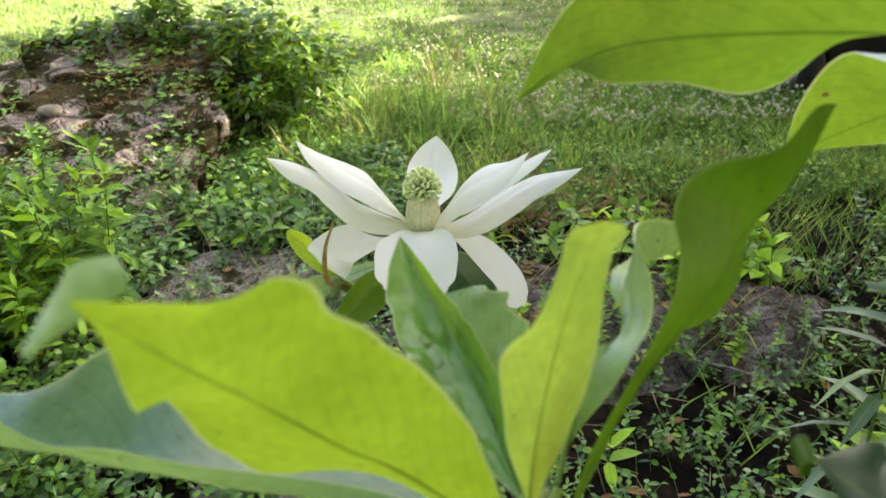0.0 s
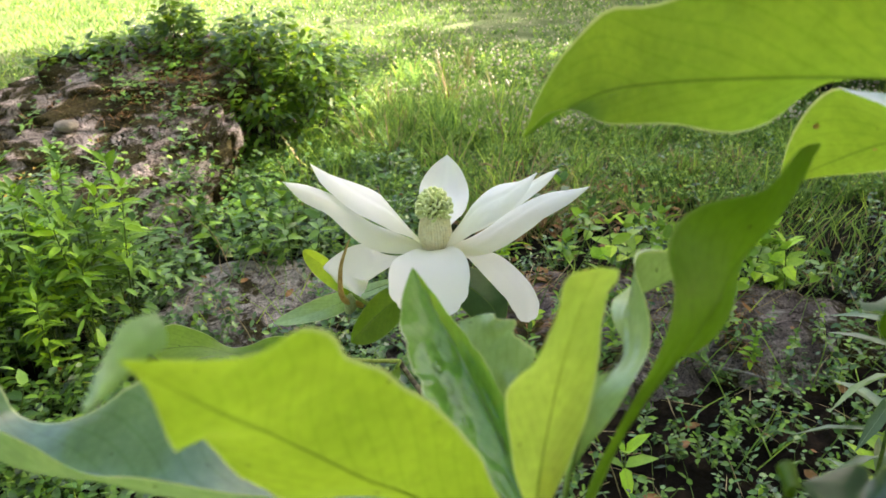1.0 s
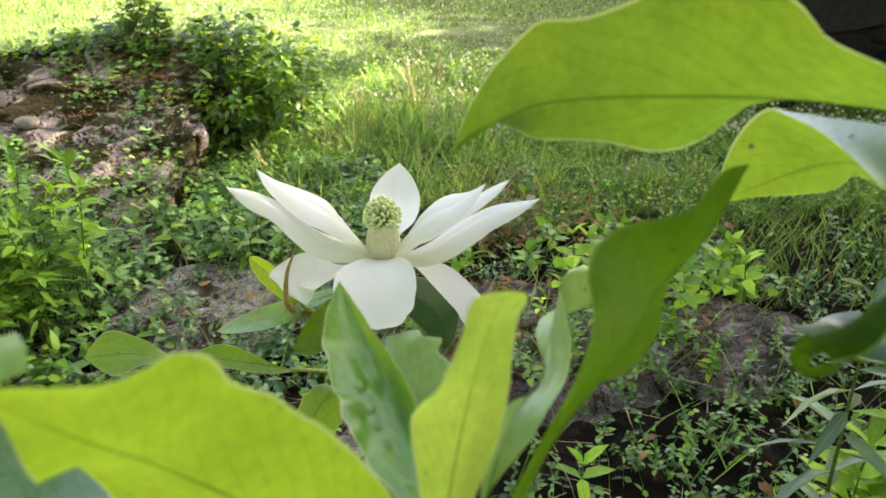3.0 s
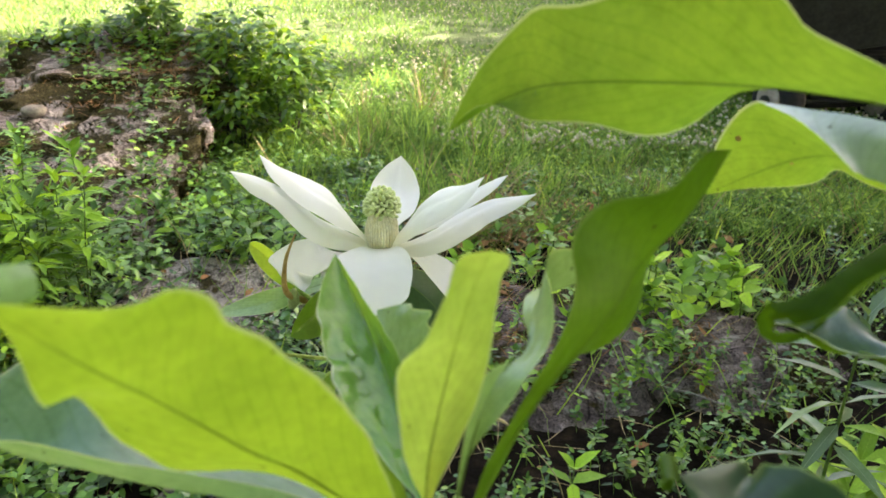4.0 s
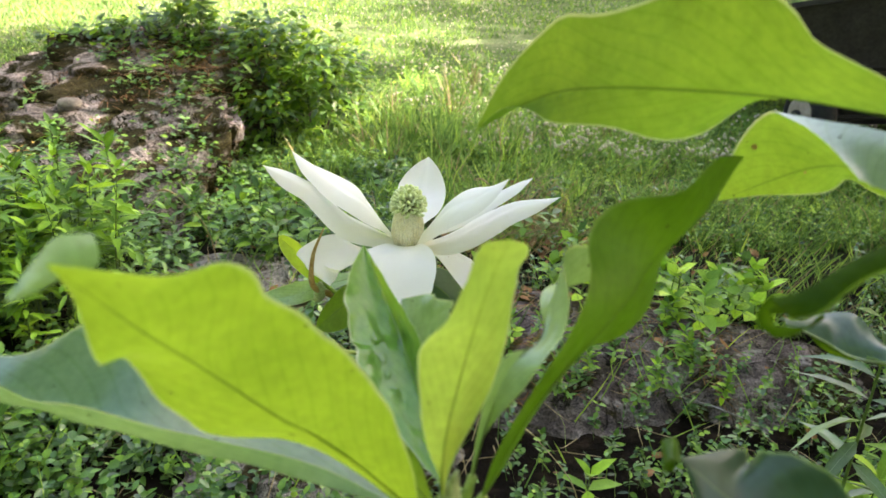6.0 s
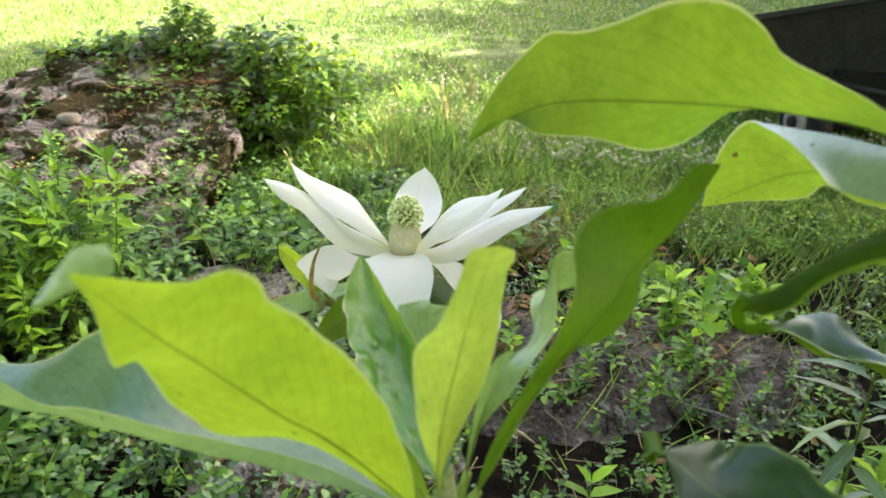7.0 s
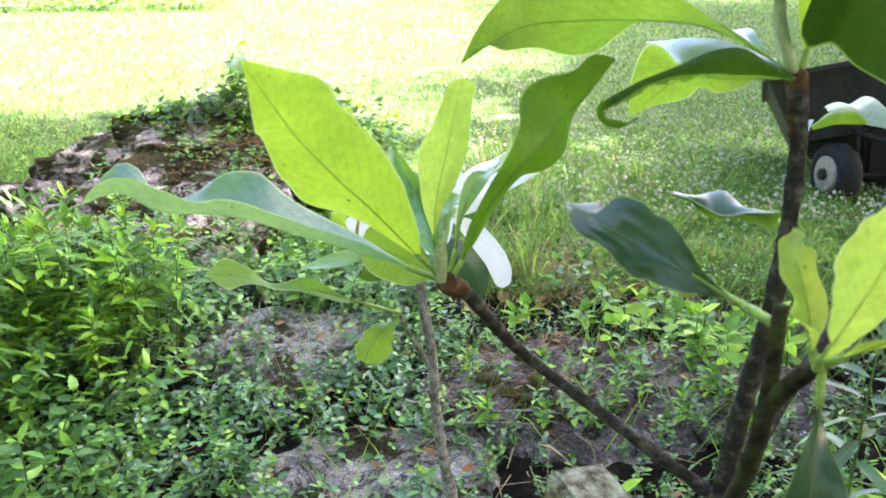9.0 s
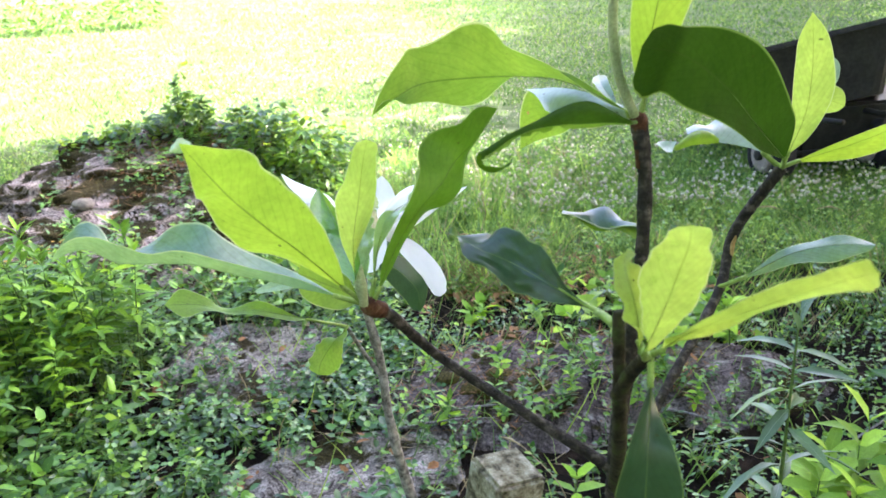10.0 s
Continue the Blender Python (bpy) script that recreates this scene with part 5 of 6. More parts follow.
# low creeping cover with opposite leaves
cover, sprouts, stalks = Bulk(), Bulk(), Bulk()
for _ in range(33000):
    x, y = R.uniform(-2.9, 2.5), R.uniform(-0.6, 3.9)
    if y < 1.1 and (R.random() < 0.55 or math.hypot(x * 0.7, y) < 0.35):
        continue
    if R.random() < max(0.0, abs(x + 0.2) - 1.9) * 1.1 + max(0.0, 0.2 - y):
        continue
    z, bare = top_z(x, y)
    thick = 0.42 + 1.3 * fbm(x * 1.9, y * 1.9, 11) + 1.3 * fbm(x * 6, y * 6, 13)
    if R.random() < bare * ((0.97 if y > 2.12 else 0.6) if x > 0 else 0.9) or R.random() > (thick + 0.1) * (0.8 if x > 0 else 1.0):
        continue
    if (x > -0.1 and y > 2.75 and R.random() < 0.85) or (x > 0.3 and R.random() < (0.5 if y < 1.9 else 0.25)):
        continue
    h = R.uniform(0.03, 0.14) * (0.7 + thick * 0.5)
    lx, ly = unit()
    lean = R.uniform(0.0, 0.7)
    n_ = R.randint(3, 5)
    sz = R.uniform(0.019, 0.037)
    fresh = R.random() < (0.22 if x < 0 else 0.16)
    sz *= 1.0 if x < 0 else 0.72
    stalks.add((x, y, z - 0.005), (lx * lean, ly * lean, 1), (ly, -lx, 0.1), h, 0.002)
    for i in range(n_):
        s = (i + 1) / n_
        p = (x + lx * lean * h * s, y + ly * lean * h * s, z + h * s)
        ax, ay = unit()
        for sg in (1, -1):
            (sprouts if fresh and i >= n_ - 2 else cover).add(p, (ax * sg, ay * sg, R.uniform(-0.35, 0.6)), (R.uniform(-0.75, 0.75), R.uniform(-0.75, 0.75), 1), sz * R.uniform(0.8, 1.4) * (1.1 - 0.3 * s), sz * R.uniform(0.5, 0.75), R.uniform(0, 0.3))
tagged(cover.build("ground_cover", MAT_COVER), "dense low creeping plants with small oval green leaves", "ground cover", kind="stuff")
tagged(sprouts.build("ground_cover_sprouts", MAT_SPROUT), "fresh yellow-green shoot tips of the ground cover", "ground cover", kind="stuff")
tagged(stalks.build("ground_cover_stalks", MAT_WEED, template=BLADES), "thin green stalks of the creeping ground cover", "ground cover", kind="stuff")

# lawn: turf blades, taller tufts at its edge, and clover
turf, tall, dry, heads, trefoil = Bulk(), Bulk(), Bulk(), Bulk(), Bulk()
for _ in range(150000):
    y = 3.0 + 27.0 * R.random() ** 2.4
    x = R.uniform(-0.62, 0.62) * (y + 0.6) + 0.1
    z, bare = top_z(x, y)
    if bare > 0.2 or (x < 0.1 and y < 3.8 and x > -3.4) or y < 3.1 + 0.5 * noise.noise((x, 0, 2)):
        continue
    k = 0.6 + 1.1 * fbm(x * 0.9, y * 0.9, 17) + 0.6 * fbm(x * 4, y * 4, 23)
    if k < 0.25 or (y < 3.9 and R.random() < 0.7):
        continue
    hgt = R.uniform(0.04, 0.11) * (0.6 + k) * (1 - 0.55 * smooth(4.6, 6.0, y))
    ax, ay = unit()
    turf.add((x, y, z), (ax * 0.5, ay * 0.5, 1), (ay, -ax, 0.2), hgt * (1 + 0.02 * y), 0.003 + 0.001 * y, R.uniform(0, 0.5))
    if R.random() < (0.35 if y < 6.5 else 0.1):
        for turn in (0.0, 2.1, 4.2):
            trefoil.add((x, y, z + hgt * 0.6), (ax * math.cos(turn) - ay * math.sin(turn), ax * math.sin(turn) + ay * math.cos(turn), R.uniform(0.0, 0.5)), (R.uniform(-0.4, 0.4), R.uniform(-0.4, 0.4), 1), 0.016, 0.016)
# tufts: arching blades from one root
for _ in range(620):
    x, y = R.gauss(0.3, 0.9), R.gauss(4.15, 0.75)
    if not (2.9 < y < 6.2 and x > -0.72) or top_z(x, y)[1] > 0.2 or fbm(x * 2.5, y * 2.5, 31) < -0.14:
        continue
    size = R.uniform(0.1, 0.3) * (1.15 if x < 0.4 else 0.75)
    straw = R.random() < 0.08
    for _ in range(R.randint(9, 20)):
        ax, ay = unit()
        lean = R.uniform(0.05, 0.75)
        px, py = x + ax * R.uniform(0, 0.03), y + ay * R.uniform(0, 0.03)
        (dry if straw or R.random() < 0.05 else tall).add((px, py, top_z(px, py)[0] - 0.004), (ax * lean, ay * lean, 1), (-ax, -ay, 0.5), size * R.uniform(0.5, 1.15), R.uniform(0.005, 0.009), R.uniform(0.1, 0.6))
# low broad-leaved herbs between the tufts
for _ in range(5200):
    x, y = R.uniform(-0.4, 3.2), R.uniform(3.3, 6.2)
    if fbm(x * 2.2, y * 2.2, 71) < -0.08 or top_z(x, y)[1] > 0.2:
        continue
    ax, ay = unit()
    k = R.uniform(0.018, 0.036)
    trefoil.add((x, y, top_z(x, y)[0] + R.uniform(0.02, 0.09)), (ax, ay, R.uniform(-0.2, 0.5)), (R.uniform(-0.5, 0.5), R.uniform(-0.5, 0.5), 1), k, k * 0.8, R.uniform(0, 0.4))
for _ in range(8500):
    x, y = R.uniform(0.1, 2.4), R.uniform(2.4, 5.2)
    z, bare = top_z(x, y)
    if bare > 0.3 or R.random() > smooth(0.2, 1.3, x) + 0.15:
        continue
    ax, ay = unit()
    patch = math.exp(-((x - 0.66) ** 2 / 0.32 + (y - 3.1) ** 2 / 0.16))
    if R.random() < patch * 0.85:
        continue
    (dry if R.random() < 0.12 + 0.5 * patch else tall).add((x, y, z), (ax * 0.5, ay * 0.5, 1), (ay, -ax, 0.2), R.uniform(0.05, 0.16) * (0.7 + 0.9 * max(0.0, 0.3 + fbm(x * 3, y * 3, 51))), 0.0045, R.uniform(0.1, 0.8))
for _ in range(420):
    x, y = R.gauss(0.36, 0.13), R.gauss(3.15, 0.12)
    ax, ay = unit()
    dry.add((x, y, top_z(x, y)[0]), (ax * 0.9, ay * 0.9, 1), (ay, -ax, 0.2), R.uniform(0.08, 0.24), 0.005, R.uniform(0.1, 0.8))
for _ in range(950):
    x, y = R.uniform(-1.9, 1.3), R.uniform(1.2, 3.2)
    ax, ay = unit()
    z = top_z(x, y)[0]
    if R.random() < 0.45:
        dry.add((x, y, z + R.uniform(0.005, 0.05)), (ax, ay, R.uniform(-0.05, 0.35)), (0, 0, 1), R.uniform(0.06, 0.2), 0.0028, R.uniform(-0.2, 0.3))
    else:
        tall.add((x, y, z), (ax * 0.5, ay * 0.5, 1), (ay, -ax, 0.2), R.uniform(0.1, 0.26), 0.0038, R.uniform(0.1, 0.8))
for _ in range(42000):
    x, y = R.uniform(-7.0, 7.0), R.uniform(-5.0, 7.5)
    edge = max(y, 1.3 * abs(x + 0.3), 2.6 - 1.6 * y) + 1.6 * (0.5 + 0.5 * noise.noise((x * 1.1, y * 1.1, 0)))
    if edge < 4.2 + R.random() or (abs(x - 0.1) < 0.55 * (y + 0.6) and y > 2.5) or top_z(x, y)[1] > 0.2:
        continue
    ax, ay = unit()
    turf.add((x, y, ground_z(x, y)), (ax * 0.6, ay * 0.6, 1), (ay, -ax, 0.2), R.uniform(0.03, 0.09), 0.007, R.uniform(0, 0.5))
tagged(turf.build("lawn_grass", MAT_TURF, template=BLADES), "short green lawn grass", "grass", kind="stuff")
tagged(tall.build("tall_grass", MAT_GRASS, template=BLADES), "longer unmown grass at the edge of the lawn", "grass", kind="stuff")
tagged(dry.build("dry_grass", MAT_STRAW, template=BLADES), "scattered straw-coloured dead grass", "grass", kind="stuff")
tagged(trefoil.build("clover_leaves", MAT_GRASS), "small round clover leaves in the lawn", "clover", kind="stuff")
bm = bmesh.new()
bmesh.ops.create_icosphere(bm, subdivisions=1, radius=0.5)
ico_v = np.array([tuple(v.co) for v in bm.verts])
ico_f = np.array([[v.index for v in f.verts] for f in bm.faces])
bm.free()
ICO = (ico_v, ico_f, np.full((len(ico_v), 2), 0.25))
for _ in range(8000):
    y = 4.1 + 10.0 * R.random() ** 1.5
    x = R.uniform(-0.35, 0.62) * (y + 0.5)
    z, bare = top_z(x, y)
    k = fbm(x * 0.8, y * 0.8, 41)
    if bare > 0.1 or k < -0.15 or (x < 0.1 and y < 4.9):
        continue
    s = R.uniform(0.014, 0.025) if y < 6 else R.uniform(0.009, 0.016)
    heads.add((x, y, z + R.uniform(0.05, 0.12)), (0, 0, 1), (1, 0, 0), s, s)
tagged(heads.build("clover_flowers", MAT_CLOVER, template=ICO), "white clover flower heads dotted over the lawn", "clover", kind="stuff")

# brown moss in fuzzy patches over the outcrop, and creepers that root in its cracks
moss, creeper = Bulk(), Bulk()
for _ in range(22000):
    x, y = R.uniform(-2.7, -0.95), R.uniform(2.95, 4.9)
    if rock_outcrop_height(x, y) < 0.0 or fbm(x * 4.5, y * 9.0, 61) < 0.06:
        continue
    z = top_z(x, y)[0] + R.uniform(-0.005, 0.03)
    ax, ay = unit()
    moss.add((x, y, z), (ax * 0.7, ay * 0.7, 1), (ay, -ax, 0.2), R.uniform(0.012, 0.03), 0.008, R.uniform(0, 0.3))
for cx, cy, r, n_ in ((-1.55, 4.15, 0.12, 150), (-1.2, 4.0, 0.16, 260), (-1.75, 4.4, 0.1, 90), (-1.35, 4.4, 0.16, 220), (-0.95, 3.6, 0.2, 260), (-1.45, 3.6, 0.08, 70), (-1.8, 3.75, 0.07, 60), (-1.1, 3.35, 0.25, 300), (-1.7, 3.25, 0.2, 200), (-2.0, 4.1, 0.08, 60), (-2.1, 4.5, 0.15, 90), (-0.75, 3.4, 0.2, 260)):
    for _ in range(int(n_ * 0.8)):
        x, y = cx + R.gauss(0, r * 0.6), cy + R.gauss(0, r * 0.5)
        ax, ay = unit()
        k = R.uniform(0.018, 0.042)
        creeper.add((x, y, top_z(x, y)[0] + 0.02 + R.random() * 0.09), (ax, ay, R.uniform(-0.3, 0.4)), (R.uniform(-0.4, 0.4), R.uniform(-0.4, 0.4), 1), k, k * R.uniform(0.5, 0.75), R.uniform(0, 0.4))
tagged(moss.build("moss_tufts", MAT_MOSS_BROWN, template=BLADES), "dark brown moss filling the cracks of the outcrop", "moss", kind="stuff")
tagged(creeper.build("rock_creeper", MAT_WEED), "small bright green creepers over the rock", "ground cover", kind="stuff")
# ---- shrub behind the outcrop ----
def bush(name, clumps, leaf_len, label, category, material, stem_mat):
    root = tagged(new(name), label, category)
    b = Bulk()
    for (cx, cy, cz, r, h, count) in clumps:
        z0, _ = top_z(cx, cy)
        for _ in range(max(3, count // 60)):
            ax, ay = unit()
            q = R.uniform(0.2, 0.9)
            end = (cx + ax * r * q, cy + ay * r * q, cz + h * R.uniform(0.3, 0.95) * (1 - q * 0.4))
            tube("stem", [(cx + ax * 0.04, cy + ay * 0.04, z0 - 0.02), (cx + ax * r * q * 0.6, cy + ay * r * q * 0.6, (z0 + end[2]) / 2), end], (0.006, 0.004, 0.0015), stem_mat, root, rings=5, sides=5, cap=False)
        for _ in range(count):
            ax, ay = unit()
            q = R.random() ** 0.5
            zz = R.random() ** 0.8
            lump = 1 + 0.5 * noise.noise((ax * 2 + cx, ay * 2 + cy, zz * 3))
            p = (cx + ax * r * q * lump * (1 - 0.45 * zz), cy + ay * r * q * lump * (1 - 0.45 * zz), cz + h * zz * lump)
            b.add(p, (ax + R.uniform(-0.7, 0.7), ay + R.uniform(-0.7, 0.7), R.uniform(-0.5, 0.6)), (R.uniform(-0.5, 0.5), R.uniform(-0.5, 0.5), 1), leaf_len * R.uniform(0.6, 1.3), leaf_len * R.uniform(0.4, 0.65), R.uniform(0, 0.4))
    b.build("foliage", material, root)
    return root


bush("shrub", [(-1.4, 4.62, 0.36, 0.2, 0.3, 330), (-1.4, 4.62, 0.6, 0.06, 0.24, 50), (-1.36, 4.6, 0.5, 0.12, 0.17, 80), (-1.12, 4.58, 0.34, 0.22, 0.22, 330), (-0.92, 4.48, 0.16, 0.32, 0.42, 950), (-0.68, 4.38, 0.0, 0.28, 0.5, 950),
               (-0.88, 4.22, 0.0, 0.3, 0.34, 560), (-1.68, 4.65, 0.4, 0.22, 0.14, 210), (-1.92, 4.68, 0.37, 0.2, 0.11, 130), (-2.12, 4.7, 0.34, 0.16, 0.09, 70), (-0.56, 4.6, 0.0, 0.2, 0.42, 330)], 0.06,
     "tangled dark green leafy shrub growing over the rock", "shrub", MAT_SHRUB, MAT_BARK)
# needles and dead leaves lying on the top of the outcrop
needles = Bulk()
for _ in range(2600):
    x, y = R.gauss(-1.45, 0.42), R.gauss(4.4, 0.2)
    if not (3.7 < y < 4.85 and -2.6 < x < -0.7):
        continue
    ax, ay = unit()
    needles.add((x, y, top_z(x, y)[0] + R.uniform(0.012, 0.035)), (ax, ay, R.uniform(-0.15, 0.3)), (0, 0, 1), R.uniform(0.05, 0.13), 0.0055, R.uniform(-0.2, 0.3))
for _ in range(700):
    x, y = R.uniform(-0.05, 0.95), R.uniform(1.95, 2.65)
    if fbm(x * 5, y * 5, 91) < -0.05:
        continue
    ax, ay = unit()
    needles.add((x, y, top_z(x, y)[0] + R.uniform(0.006, 0.02)), (ax, ay, R.uniform(-0.1, 0.2)), (0, 0, 1), R.uniform(0.03, 0.09), 0.003, R.uniform(-0.2, 0.3))
tagged(needles.build("fallen_needles", MAT_DEAD, template=BLADES), "red-brown needles and litter lying on the rock", "litter", kind="stuff")


# ---- single weeds ----
MAT_HERB = leaf_material("herb_leaf", (0.12, 0.215, 0.105), (0.22, 0.38, 0.1), (0.3, 0.43, 0.24), (0.26, 0.4, 0.22), 0.25, 0.35, 0.2, veins=False, gloss=0.6)

def weed(x, y, h, leaf_len, leaf_w, pairs, material, label, group, lean=(0.0, 0.0), droop=0.3, z=None, stem_r=0.003, low=0.18):
    z0 = top_z(x, y)[0] if z is None else z
    root = tagged(new("weed_plant"), label, "plant", group)
    tip = (x + lean[0] * h, y + lean[1] * h, z0 + h)
    pts = [(x, y, z0 - 0.01), (x + lean[0] * h * 0.4, y + lean[1] * h * 0.4, z0 + h * 0.5), tip]
    tube("stem", pts, (stem_r, stem_r * 0.8, stem_r * 0.4), MAT_STEM, root, rings=8, sides=6)
    b = Bulk()
    for i in range(pairs):
        s = low + (1 - low) * (i + 1) / pairs
        c = spline(pts, min(1, s))
        a0 = i * 2.4 + R.uniform(-0.4, 0.4)
        for sg in (0, math.pi) if pairs > 5 else (0, 2.1, 4.2):
            a = a0 + sg
            up = R.uniform(0.1, 0.5) + (1.2 if s > 0.93 else 0)
            k = leaf_len * (1.15 - 0.6 * abs(s - 0.55)) * R.uniform(0.8, 1.15)
            b.add(c, (math.cos(a), math.sin(a), up), (-math.cos(a) * 0.3 + R.uniform(-0.6, 0.6), -math.sin(a) * 0.3 + R.uniform(-0.6, 0.6), 1), k, leaf_w * R.uniform(0.8, 1.2), droop * R.uniform(0.5, 1.6))
    b.build("leaves", material, root)
    return root


for i in range(96):
    x, y = R.gauss(-1.34, 0.2), R.gauss(2.42, 0.22)
    weed(x, y, R.uniform(0.3, 0.6), R.uniform(0.06, 0.1), R.uniform(0.016, 0.026), R.randint(10, 15), MAT_WEED_BRIGHT if i % 2 == 0 else MAT_WEED, "tall bright green weed in a dense clump", "weeds beside the rock", (R.uniform(-0.12, 0.12), R.uniform(-0.12, 0.08)), low=R.uniform(0.35, 0.55))
for i in range(22):
    x, y = R.uniform(-1.7, -0.9), R.uniform(1.5, 2.1)
    weed(x, y, R.uniform(0.12, 0.32), R.uniform(0.05, 0.08), R.uniform(0.025, 0.035), R.randint(4, 7), MAT_WEED, "light green leafy weed", "low weeds", (R.uniform(-0.3, 0.3), R.uniform(-0.2, 0.2)))
for i in range(24):
    x, y = R.uniform(-1.3, -0.4), R.uniform(2.8, 3.3)
    weed(x, y, R.uniform(0.1, 0.24), R.uniform(0.05, 0.08), R.uniform(0.025, 0.035), R.randint(4, 6), MAT_WEED, "light green leafy weed at the foot of the rock", "low weeds", (R.uniform(-0.3, 0.3), R.uniform(-0.2, 0.2)))
for x, y, h in ((0.85, 2.6, 0.2), (0.95, 2.5, 0.16), (0.7, 2.7, 0.18), (1.05, 2.65, 0.2), (0.55, 2.85, 0.2), (1.2, 2.45, 0.15), (0.35, 3.0, 0.22), (0.45, 3.1, 0.2)):
    weed(x, y, h * 0.8, R.uniform(0.045, 0.065), R.uniform(0.028, 0.04), R.randint(3, 5), MAT_WEED, "yellow-green seedling with broad leaves", "seedlings", (R.uniform(-0.2, 0.2), R.uniform(-0.2, 0.2)))
weed(0.81, 1.25, 0.7, 0.125, 0.03, 13, MAT_HERB, "tall herb with long narrow drooping leaves", "herbs beside the magnolia", (0.0, 0.0), 0.5, stem_r=0.005)
for x, y, h in ((1.0, 1.32, 0.3), (1.05, 1.4, 0.34), (1.1, 1.33, 0.28), (1.13, 1.46, 0.36), (0.97, 1.42, 0.22), (1.17, 1.4, 0.3), (1.02, 1.5, 0.26), (1.2, 1.3, 0.3), (1.06, 1.26, 0.24)):
    weed(x, y, h * 0.75, R.uniform(0.09, 0.125), R.uniform(0.034, 0.048), R.randint(5, 7), MAT_HERB_BRIGHT, "yellow-green herb with pointed leaves", "bright herbs in the corner", (R.uniform(-0.15, 0.15), R.uniform(-0.15, 0.15)), 0.3, stem_r=0.003)
for x, y, h in tuple((R.uniform(0.45, 1.15), R.uniform(2.32, 2.8), R.uniform(0.06, 0.14)) for _ in range(12)) + tuple((R.uniform(0.15, 0.95), R.uniform(2.6, 3.1), R.uniform(0.05, 0.12)) for _ in range(12)) + ((0.77, 2.38, 0.2), (0.85, 2.24, 0.16), (0.89, 2.42, 0.18), (0.82, 2.46, 0.2), (0.96, 2.34, 0.16), (0.58, 2.56, 0.24), (0.64, 2.6, 0.2), (0.72, 2.5, 0.16), (1.05, 2.3, 0.18), (0.43, 1.59, 0.1)):
    weed(x, y, h * 0.85, R.uniform(0.05, 0.08), R.uniform(0.034, 0.05), R.randint(2, 4), MAT_HERB_BRIGHT if h > 0.19 else MAT_WEED_BRIGHT, "yellow-green seedling with broad leaves", "seedlings", (R.uniform(-0.2, 0.2), R.uniform(-0.2, 0.2)))
weed(1.12, 1.35, 0.36, 0.11, 0.034, 8, MAT_WEED, "bright green herb with narrow leaves", "herbs beside the magnolia", (0.1, 0.0), 0.3, stem_r=0.004)
weed(1.25, 1.5, 0.4, 0.12, 0.034, 8, MAT_WEED, "bright green herb with narrow leaves", "herbs beside the magnolia", (0.0, 0.1), 0.3, stem_r=0.004)

for i in range(34):
    x, y = R.uniform(0.0, 0.85), R.uniform(1.95, 2.4)
    weed(x, y, R.uniform(0.05, 0.13), R.uniform(0.028, 0.045), R.uniform(0.014, 0.022), R.randint(3, 5), MAT_WEED if i % 3 else MAT_WEED_BRIGHT, "small seedling sprouting on the dark slab", "seedlings on the slab", (R.uniform(-0.2, 0.2), R.uniform(-0.2, 0.2)), stem_r=0.0015)

# thicket of soft weeds between the rock and the path
thicket = Bulk()
for _ in range(2600):
    x, y = R.gauss(-1.55, 0.3), R.gauss(2.4, 0.3)
    if x > -0.75 or y < 1.2 or y > 3.3:
        continue
    z, bare = top_z(x, y)
    hh = 0.4 * math.exp(-((x + 1.4) ** 2 / 0.16 + (y - 2.45) ** 2 / 0.3)) + 0.1
    a, b_ = unit()
    thicket.add((x, y, z + hh * (0.45 + 0.55 * R.random()) * (1 + 0.5 * noise.noise((x * 5, y * 5, 3)))), (a, b_, R.uniform(-0.3, 0.4)), (R.uniform(-0.4, 0.4), R.uniform(-0.4, 0.4), 1), R.uniform(0.035, 0.065), R.uniform(0.016, 0.026), R.uniform(0.1, 0.5))
tagged(thicket.build("weed_thicket", MAT_WEED), "lush thicket of soft light green weeds", "weeds", kind="stuff")

# seedlings and tufts growing on the outcrop
for i in range(18):
    x, y = R.uniform(-2.3, -0.8), R.uniform(3.2, 4.9)
    weed(x, y, R.uniform(0.05, 0.14), R.uniform(0.035, 0.055), R.uniform(0.018, 0.026), R.randint(3, 5), MAT_WEED if R.random() < 0.7 else MAT_SHRUB, "small seedling growing in a crack of the rock", "seedlings on the rock", (R.uniform(-0.3, 0.3), R.uniform(-0.3, 0.3)), stem_r=0.0015)

# moss cushions on the dark slab
MAT_MOSS = plain("moss", [(0.35, (0.03, 0.026, 0.007)), (0.7, (0.15, 0.125, 0.03))], 160.0, 0.95, 1.0, 0.008)
for x, y, r in ((0.33, 2.52, 0.03), (0.27, 2.22, 0.038), (0.3, 2.1, 0.024), (0.39, 2.12, 0.034), (0.18, 2.16, 0.036), (0.1, 2.22, 0.034), (0.45, 2.4, 0.026), (0.22, 2.38, 0.028), (0.36, 2.2, 0.024), (0.24, 2.12, 0.03)):
    z = top_z(x, y)[0] + 0.008
    bm = bmesh.new()
    bmesh.ops.create_icosphere(bm, subdivisions=3, radius=1.0)
    for v in bm.verts:
        c = v.co
        k = r * (1 + 0.25 * noise.noise(c * 2.2 + Vector((x * 30, y * 30, 0))))
        v.co = Vector((x + c.x * k * 1.2, y + c.y * k, z - 0.006 + c.z * k * 0.5))
    me = bpy.data.meshes.new("moss_cushion")
    bm.to_mesh(me)
    bm.free()
    me.polygons.foreach_set("use_smooth", [True] * len(me.polygons))
    me.materials.append(MAT_MOSS)
    tagged(new("moss_cushion", me), "round brown-green moss cushion on dark rock", "moss", "moss cushions on the slab")

